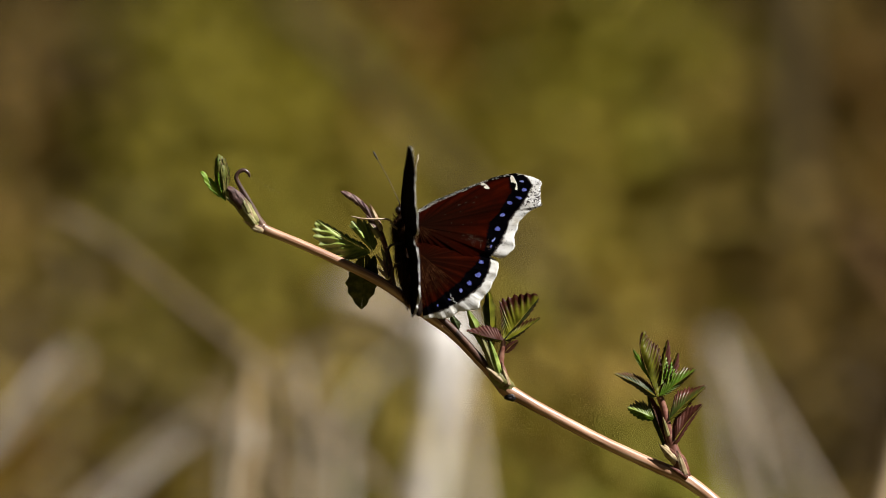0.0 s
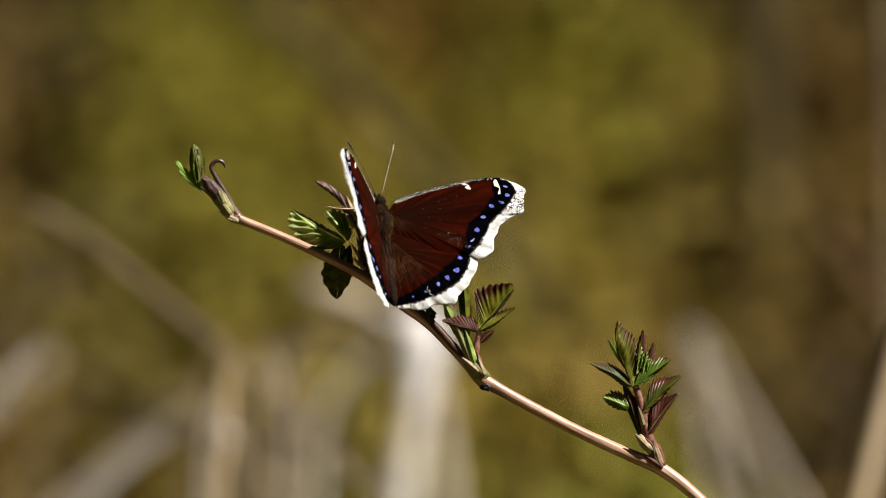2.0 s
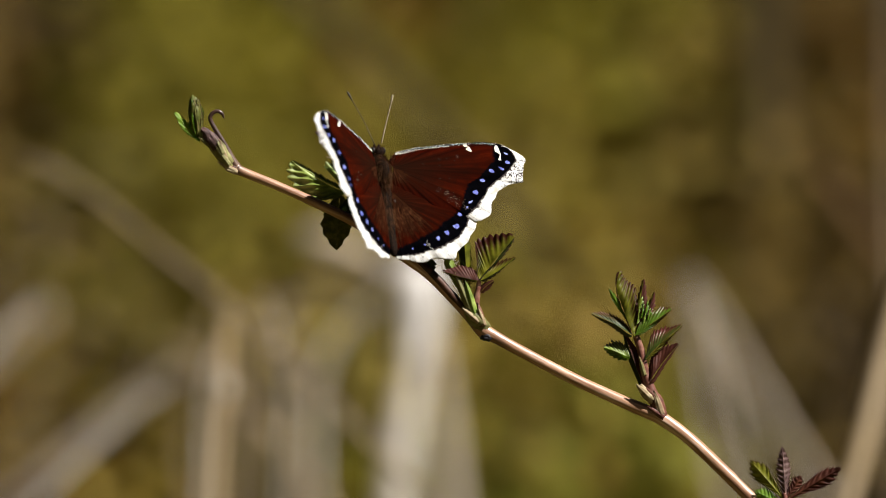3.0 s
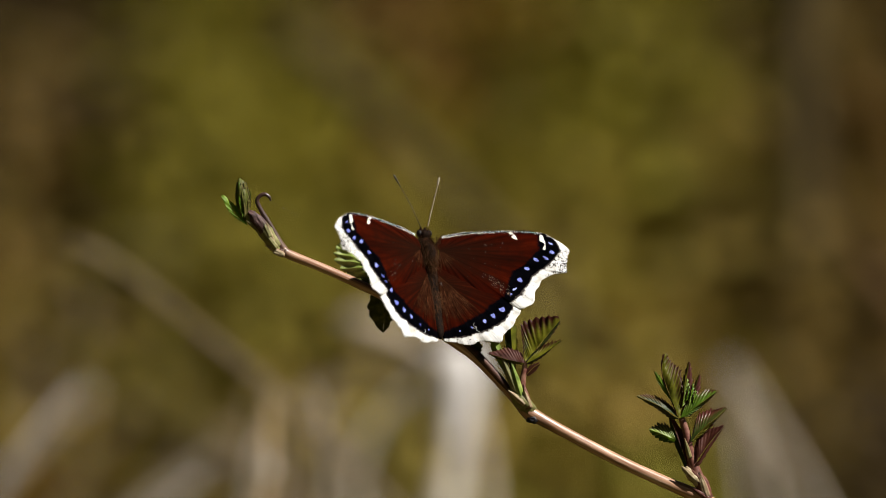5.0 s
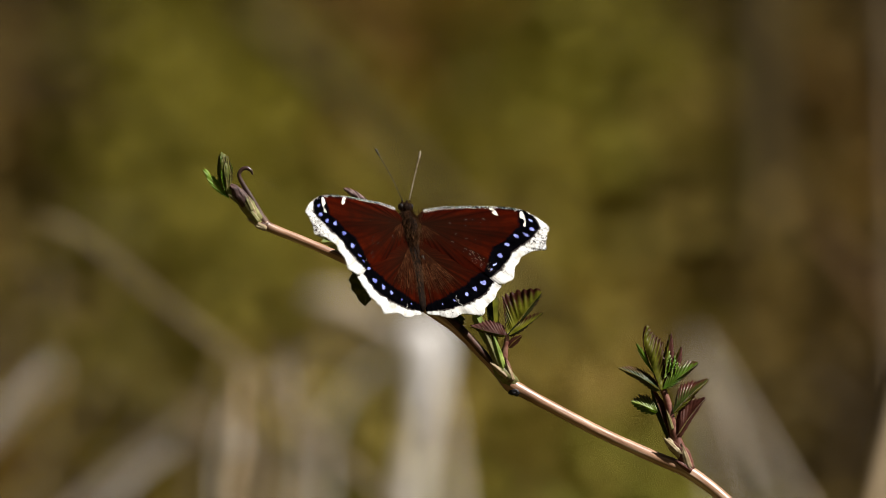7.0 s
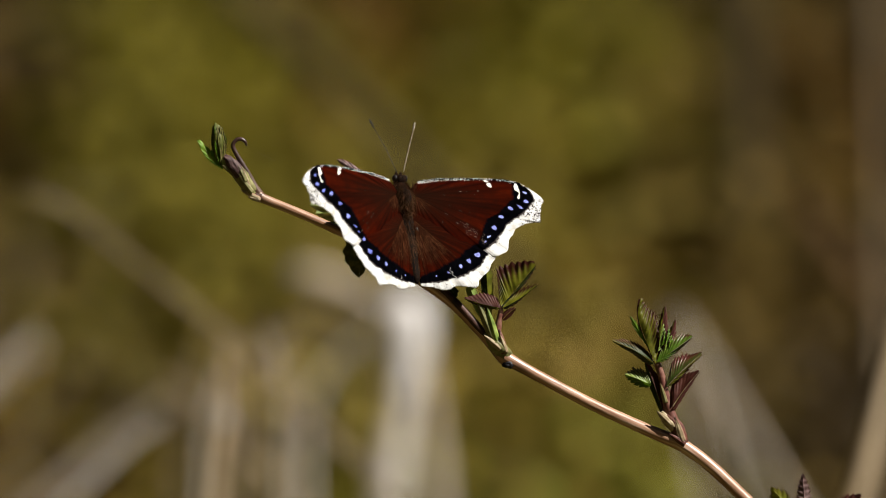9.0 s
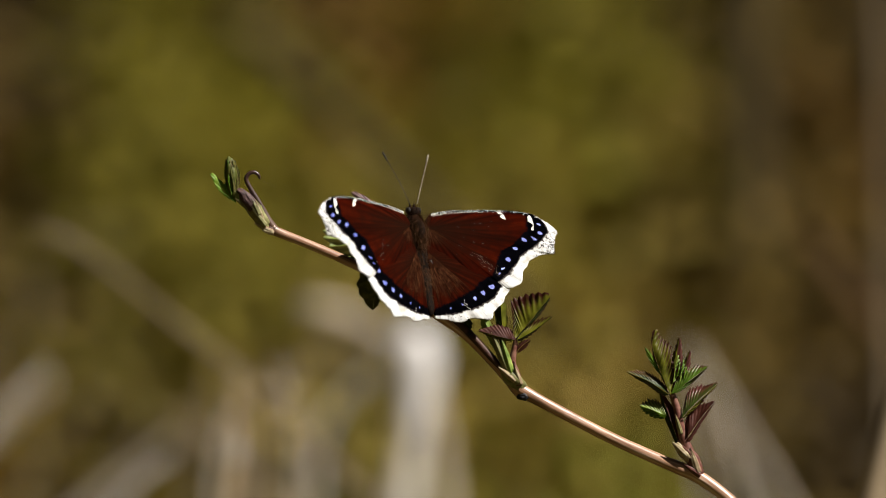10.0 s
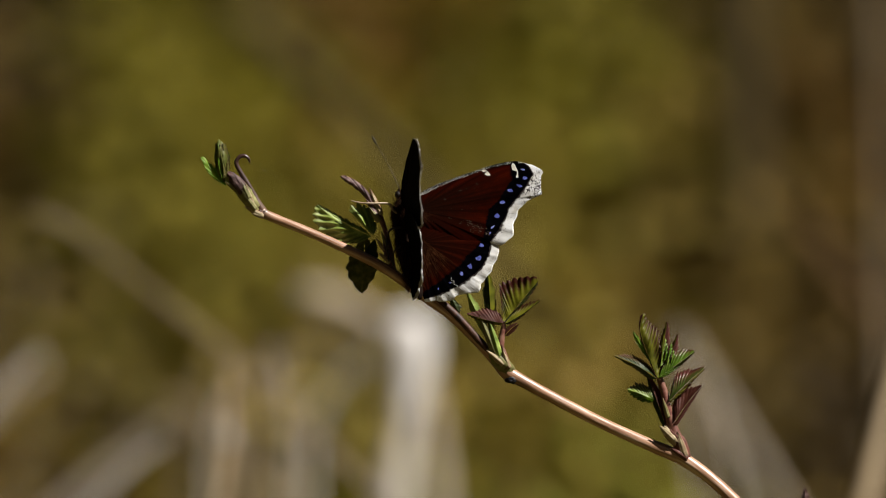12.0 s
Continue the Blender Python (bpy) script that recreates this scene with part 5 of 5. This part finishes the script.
def surface_z(ob, x, y):
    """Height of the wing's top at a place on it, in millimetres."""
    if ob.name not in surfaces:
        own = [src for src in (ob, *ob.children) if src.name.startswith(("forewing", "hindwing", "pale_margin"))]
        surfaces[ob.name] = np.array([v.co[:] for src in own for v in src.data.vertices]) / MM
    v = surfaces[ob.name]
    return v[np.argmin((v[:, 0] - x) ** 2 + (v[:, 1] - y) ** 2 - v[:, 2] * 1e-3), 2]


def costal_fringe(w, side):
    """The dark rounded front edge of the forewing and the comb of white scales on it, dense near the body and thinner towards the tip."""
    rng = random.Random(12)
    line = smooth_path([(x, y) for x, y, *_ in FORE[1:13]], 120)
    path = [(side * x * MM, y * MM, (surface_z(w, side * x, y) + 0.02) * MM, 0.30 * MM) for x, y in line[::6]]
    bar = part("costal_edge", tube("costal_edge", path, WING_UNDER, 60, 7, 0.15, seed=12), w, "dark front edge flecked with white scales")
    verts, faces = [], []
    for i in range(260):
        f = rng.random() ** 1.25
        k = min(118, int(f * 118))
        x, y = line[k] + (line[k + 1] - line[k]) * rng.random()
        inward = rng.uniform(0.0, 0.9) * (1 - 0.4 * f)
        a = rng.gauss(0.5, 0.3)
        d = Vector((side * math.sin(a), -math.cos(a), 0))
        v = Vector((-d.y, d.x, 0)) * rng.uniform(0.025, 0.05)
        ln = rng.uniform(0.2, 0.5) * (1 - 0.45 * f)
        p = Vector((side * x, y + 0.25 - inward, surface_z(w, side * x, y - inward) + 0.36 - 0.25 * inward))
        j = len(verts)
        verts += [(p - v) * MM, (p + v) * MM, (p + d * ln + v * 0.6) * MM, (p + d * ln - v * 0.6) * MM]
        faces.append((j, j + 1, j + 2, j + 3))
    part("white_flecks", mesh_of("white_flecks", verts, faces, [WING_WHITE], smooth=False), bar)["kind"] = "stuff"


wings = {}
for side, word in ((1, "right"), (-1, "left")):
    for kind, pts, root, scal, outer, spots in (("forewing", FORE, (2.0, 11.0), 0.15, (0.36, 0.90, 9, 0.26), FORE_SPOTS), ("hindwing", HIND, (0.8, 2.5), 0.22, (0.16, 0.84, 9, -1), HIND_SPOTS)):
        w = wing(kind, pts, root, side, scal, outer, 3 if kind == "forewing" else 8, "maroon wing with a black band, blue spots and cream margin")
        wings[kind, word] = w
        for k, (x, y, ln, wd, tn) in enumerate(spots):
            part("blue_spot", spot_mesh("blue_spot", x, y, ln, wd, tn, side, surface_z(w, side * x, y) - 0.03, WING_BLUE, k + 50), w)
        if kind == "forewing":
            for k, (x, y, ln, wd, tn) in enumerate(WHITE_BARS):
                part("white_bar", spot_mesh("white_bar", x, y, ln, wd, tn, side, surface_z(w, side * x, y) - 0.025, WING_WHITE, k + 70), w)
            costal_fringe(w, side)
def worn_flecks(w, side, n, seed):
    """Pale scratches where scales have rubbed off, towards the rear of the forewing."""
    rng = random.Random(seed)
    verts, faces = [], []
    for i in range(n):
        u = rng.gauss(0.7, 0.35)
        x, y = (12.5 + 5.0 * u + rng.gauss(0, 0.5), 4.6 - 5.4 * u + rng.gauss(0, 0.7)) if i % 7 else (rng.uniform(6, 22), rng.uniform(3, 13))
        a = radians(rng.gauss(-40, 22))
        ln, wd = rng.uniform(0.08, 0.55), rng.uniform(0.012, 0.032)
        u, v = Vector((side * math.cos(a), math.sin(a), 0)), Vector((-side * math.sin(a), math.cos(a), 0))
        c = Vector((side * x, y, surface_z(w, side * x, y) + 0.05))
        j = len(verts)
        verts += [(c - u * ln) * MM, (c + v * wd) * MM, (c + u * ln) * MM, (c - v * wd) * MM]
        faces.append((j, j + 1, j + 2, j + 3))
    ob = part("worn_flecks", mesh_of("worn_flecks", verts, faces, [WORN], smooth=False), w, "pale scratches in the scales")
    ob["kind"] = "stuff"


def basal_hairs(w, side, root, reach, angles, n, seed):
    """Rusty hairs that spread from the wing's root over its inner part."""
    rng = random.Random(seed)
    verts, faces = [], []
    for i in range(n):
        a = radians(rng.uniform(*angles))
        d = Vector((side * math.cos(a), math.sin(a), 0))
        r0 = rng.uniform(0.3, reach)
        ln = rng.uniform(1.2, 4.2)
        v = Vector((-d.y, d.x, 0)) * rng.uniform(0.015, 0.04)
        pts = []
        for f in (0, 0.5, 1):
            x, y = side * root[0] + d.x * (r0 + ln * f), root[1] + d.y * (r0 + ln * f)
            pts.append(Vector((x, y, surface_z(w, x, y) + 0.05 + 0.25 * f)))
        j = len(verts)
        verts += [(pts[0] - v) * MM, (pts[0] + v) * MM, (pts[1] + v) * MM, (pts[1] - v) * MM, pts[2] * MM]
        faces += [(j, j + 1, j + 2, j + 3), (j + 3, j + 2, j + 4)]
    ob = part("basal_hairs", mesh_of("basal_hairs", verts, faces, [HAIR], smooth=False), w, "rusty hairs at the wing's root")
    ob["kind"] = "stuff"


for side, word in ((1, "right"), (-1, "left")):
    basal_hairs(wings["hindwing", word], side, (0.8, 4.5), 11.0, (-97, -52), 380, 31)
    basal_hairs(wings["forewing", word], side, (2.0, 11.0), 3.0, (-90, -30), 60, 32)
worn_flecks(wings["forewing", "right"], 1, 75, 5)
worn_flecks(wings["forewing", "left"], -1, 24, 6)


def scratch(w, pts):
    """A thin jagged line where the scales of the hindwing are scraped off."""
    path = [(x * MM, y * MM, (surface_z(w, x, y) + 0.03) * MM, 0.07 * MM) for x, y in pts]
    part("scratch", tube("scratch", path, WORN_PALE, 24, 5), w, "thin pale jagged scratch")


scratch(wings["hindwing", "right"], [(7.6, -9.4), (7.3, -10.2), (8.0, -10.6), (7.8, -11.4), (8.6, -12.0), (8.4, -12.6)])
scratch(wings["hindwing", "right"], [(8.0, -10.6), (7.4, -10.9), (7.1, -10.6)])
scratch(wings["hindwing", "left"], [(-5.2, -11.6), (-5.0, -12.2), (-5.6, -12.5)])

# body, in the butterfly's own space: y to the head, z to the back
part("thorax", blob("thorax", (0, 10.4 * MM, -2.2 * MM), (2.7 * MM, 5.4 * MM, 4.4 * MM), BODY, rough=0.25, seed=2), butterfly)
part("abdomen", tube("abdomen", [(0, 8.0 * MM, -2.6 * MM, 2.8 * MM), (0, 3.0 * MM, -3.0 * MM, 3.0 * MM), (0, -3 * MM, -2.9 * MM, 2.7 * MM), (0, -8 * MM, -2.4 * MM, 1.9 * MM), (0, -11 * MM, -1.9 * MM, 1.2 * MM), (0, -12.6 * MM, -1.7 * MM, 0.4 * MM)],
                     BODY, 36, 14, 0.08, seed=3), butterfly)
head = part("head", blob("head", (0, 15.9 * MM, -0.8 * MM), (1.6 * MM, 1.5 * MM, 1.5 * MM), BODY, rough=0.25, seed=5), butterfly)
for s in (1, -1):
    part("eye", blob("eye", (s * 1.35 * MM, 16.3 * MM, -0.7 * MM), (0.75 * MM, 0.95 * MM, 0.95 * MM), EYE), head)
    part("palp", tube("palp", [(s * 0.5 * MM, 16.7 * MM, -1.2 * MM, 0.45 * MM), (s * 0.6 * MM, 17.6 * MM, -0.9 * MM, 0.38 * MM), (s * 0.6 * MM, 18.3 * MM, -0.8 * MM, 0.15 * MM)], BODY, 12, 8, 0.2, seed=7 + s), head)


def fur(name, n, place, label):
    """Short hairs as thin curved blades."""
    rng = random.Random(n)
    verts, faces = [], []
    for i in range(n):
        p, d, ln = place(rng)
        d = d.normalized()
        v = d.orthogonal().normalized()
        v = Matrix.Rotation(rng.uniform(0, 6.28), 3, d) @ v
        w = 0.035
        j = len(verts)
        mid = p + d * ln * 0.5 + v.cross(d) * ln * 0.08
        verts += [p - v * w, p + v * w, mid + v * w * 0.7, mid - v * w * 0.7, p + d * ln]
        faces += [(j, j + 1, j + 2, j + 3), (j + 3, j + 2, j + 4)]
    ob = part(name, mesh_of(name, [q * MM for q in verts], faces, [FUR], smooth=False), butterfly, label)
    ob["kind"] = "stuff"


def on_thorax(r):
    a, b = r.uniform(-2.7, 2.7), r.uniform(-1, 1)
    p = Vector((2.2 * math.sin(a) * math.sqrt(1 - b * b * 0.8), 10.4 + 5.0 * b, -2.2 + 4.2 * math.cos(a) * math.sqrt(1 - b * b * 0.8)))
    return p, Vector((math.sin(a) * 0.8, -1.0 + 0.5 * b, math.cos(a) * 0.5)) + Vector((r.gauss(0, .25), r.gauss(0, .25), r.gauss(0, .25))), r.uniform(0.9, 2.6)


def on_abdomen(r):
    a, y = r.uniform(-2.4, 2.4), r.uniform(-9, 6)
    rad = 2.9 - 0.011 * (y - 2) ** 2
    return Vector((rad * math.sin(a), y, -2.9 + rad * math.cos(a))), Vector((math.sin(a) * 0.6, -1.0, math.cos(a) * 0.2)) + Vector((r.gauss(0, .2), 0, r.gauss(0, .15))), r.uniform(1.2, 3.0)


def on_head(r):
    a, b = r.uniform(-2.2, 2.2), r.uniform(-0.8, 1)
    n = Vector((math.sin(a), b, math.cos(a)))
    return Vector((0, 15.9, -0.8)) + n.normalized() * 1.35, n + Vector((0, 0.4, 0)), r.uniform(0.5, 1.3)


def on_shoulder(r):
    s = r.choice((1, 1, -1))
    return Vector((s * r.uniform(2.2, 3.6), r.uniform(12.6, 14.2), r.uniform(0.2, 0.8))), Vector((s * r.uniform(0.1, 0.9), 1.0, r.uniform(0.2, 0.8))), r.uniform(1.2, 2.4)


fur("shoulder_tuft", 60, on_shoulder, "tuft of pale brown hairs at the wing roots")
fur("thorax_fur", 3800, on_thorax, "dense brown fur")
fur("abdomen_fur", 2200, on_abdomen, "long brown hairs")
fur("head_fur", 260, on_head, "brown tuft")


def local(x, y, d):
    """A place on the cane's drawing grid in the butterfly's own space."""
    return butterfly_inverse @ (cane.matrix_world @ Vector(at(x, y, d)))


butterfly_inverse = (Matrix.Translation((0, 0, 1.0)) @ pose(0, 0, 0, -5) @ Matrix.Translation(at(733.0, 473.5, 4.2)) @ turn).inverted()


def limb(name, pts, mat, parent, label="", n=30):
    return part(name, tube(name, [(*local(x, y, d), r * MM) for x, y, d, r in pts], mat, n, 7, 0.06, seed=len(name)), parent, label)


for pts, lab in (([(708, 362, -3.0, 0.10), (690, 322, -4.0, 0.08), (669, 284, -5, 0.09), (664, 275, -5, 0.16)], "dark antenna"),
                 ([(720, 360, -2.0, 0.15), (729, 322, -3.0, 0.14), (737, 290, -4, 0.15), (739, 281, -4, 0.2)], "pale antenna")):
    shaft = limb("antenna", pts, ANTENNA if "pale" in lab else ANTENNA_DARK, head, lab)
    e, f = pts[-1], pts[-2]
    dx, dy = (e[0] - f[0]) * 0.9, (e[1] - f[1]) * 0.9
    limb("club", [(e[0] - dx, e[1] - dy, e[2], 0.16), (e[0], e[1], e[2], 0.28), (e[0] + dx * 0.6, e[1] + dy * 0.6, e[2], 0.25), (e[0] + dx, e[1] + dy, e[2], 0.08)],
         CLUB if "dark" in lab else ANTENNA, butterfly)
limb("leg", [(708, 408, -0.5, 0.35), (696, 400, 0.4, 0.32), (688, 389, 1.2, 0.28), (660, 388, 1.4, 0.24), (640, 387, 1.2, 0.2), (622, 383, 0.8, 0.14)], LEG, butterfly, "pale brown leg")
limb("leg", [(712, 430, 2.0, 0.35), (690, 436, 2.4, 0.3), (684, 462, 2.0, 0.25), (688, 492, 1.4, 0.15)], LEG_DARK, butterfly)
limb("leg", [(725, 460, 2.5, 0.35), (700, 470, 3.0, 0.3), (694, 490, 2.2, 0.25), (702, 510, 1.2, 0.15)], LEG_DARK, butterfly)
limb("leg", [(742, 460, 2.5, 0.35), (752, 500, 2.5, 0.3), (748, 530, 1.8, 0.25), (742, 545, 1.2, 0.15)], LEG_DARK, butterfly)


# ---------------------------------------------------------------- what moves
# seconds, then lift and forward sweep of the right and of the left wing, in degrees
BEATS = [(0, 44.8, 4.8, 74, 10.8), (0.5, 44.4, 4.8, 73.3, 10.7), (0.8, 44.1, 4.7, 71.5, 10.4), (1.0, 43.3, 4.6, 69, 10.0), (1.2, 42.2, 4.5, 66.5, 9.6), (1.4, 41.1, 4.3, 61.5, 8.8), (1.6, 39.2, 4.1, 59, 8.3), (1.8, 35.9, 3.6, 56.5, 7.9), (2.0, 30.5, 2.4, 54.5, 7.4), (2.2, 28.4, 2.6, 53, 7.4), (2.5, 23.2, 1.9, 50, 6.9), (3.0, 16.5, -0.3, 43, 4.3), (3.2, 15.8, -0.5, 38, 2.3), (4.8, 12.8, -1.5, 30, -1.0), (5.5, 10.2, -2.3, 27, -2.2), (6.0, 10.2, -2.3, 26.5, -2.4), (6.5, 9.1, -2.7, 21.5, -3.6), (7.2, 9.1, -2.7, 22, -3.6), (8.8, 9.1, -2.7, 23, -3.5), (9.5, 9.1, -2.7, 24, -3.4), (10.5, 9.5, -2.6, 25, -3.0), (11.0, 10.2, -2.3, 27, -2.2), (11.3, 11.3, -2.0, 30, -1.0), (11.5, 12.8, -1.5, 31, -0.6), (11.6, 14.3, -1.0, 33, 0.2), (11.7, 13.6, -1.4, 33.5, 0.2), (11.8, 15.0, -1.4, 38, 1.5), (11.9, 37.5, 0.8, 68, 3.5), (12, 44.3, 2.2, 75, 5.0)]
ROOTS = {"forewing": Vector((2.0, 11.0, 0)) * MM, "hindwing": Vector((0.8, 2.5, 0)) * MM}


def motions():
    for (kind, word), w in wings.items():
        s = 1 if word == "right" else -1
        root = Vector((s * ROOTS[kind].x, ROOTS[kind].y, 0))
        rows = []
        for t, rl, rs, ll, ls in BEATS:
            lift, sweep = (rl, rs) if s > 0 else (ll, ls)
            low = 0.0
            if kind == "hindwing":
                sweep, low = min(0.0, sweep) * (-1.0 if s > 0 else 0.8), -0.35 * MM
            m = pose(s * HINGE, 0, low, 0, -s * lift, 0) @ Matrix.Translation(root) @ pose(0, 0, 0, 0, 0, s * sweep) @ Matrix.Translation(-root)
            rows.append((t, m))
        walk(w, rows)


motions()
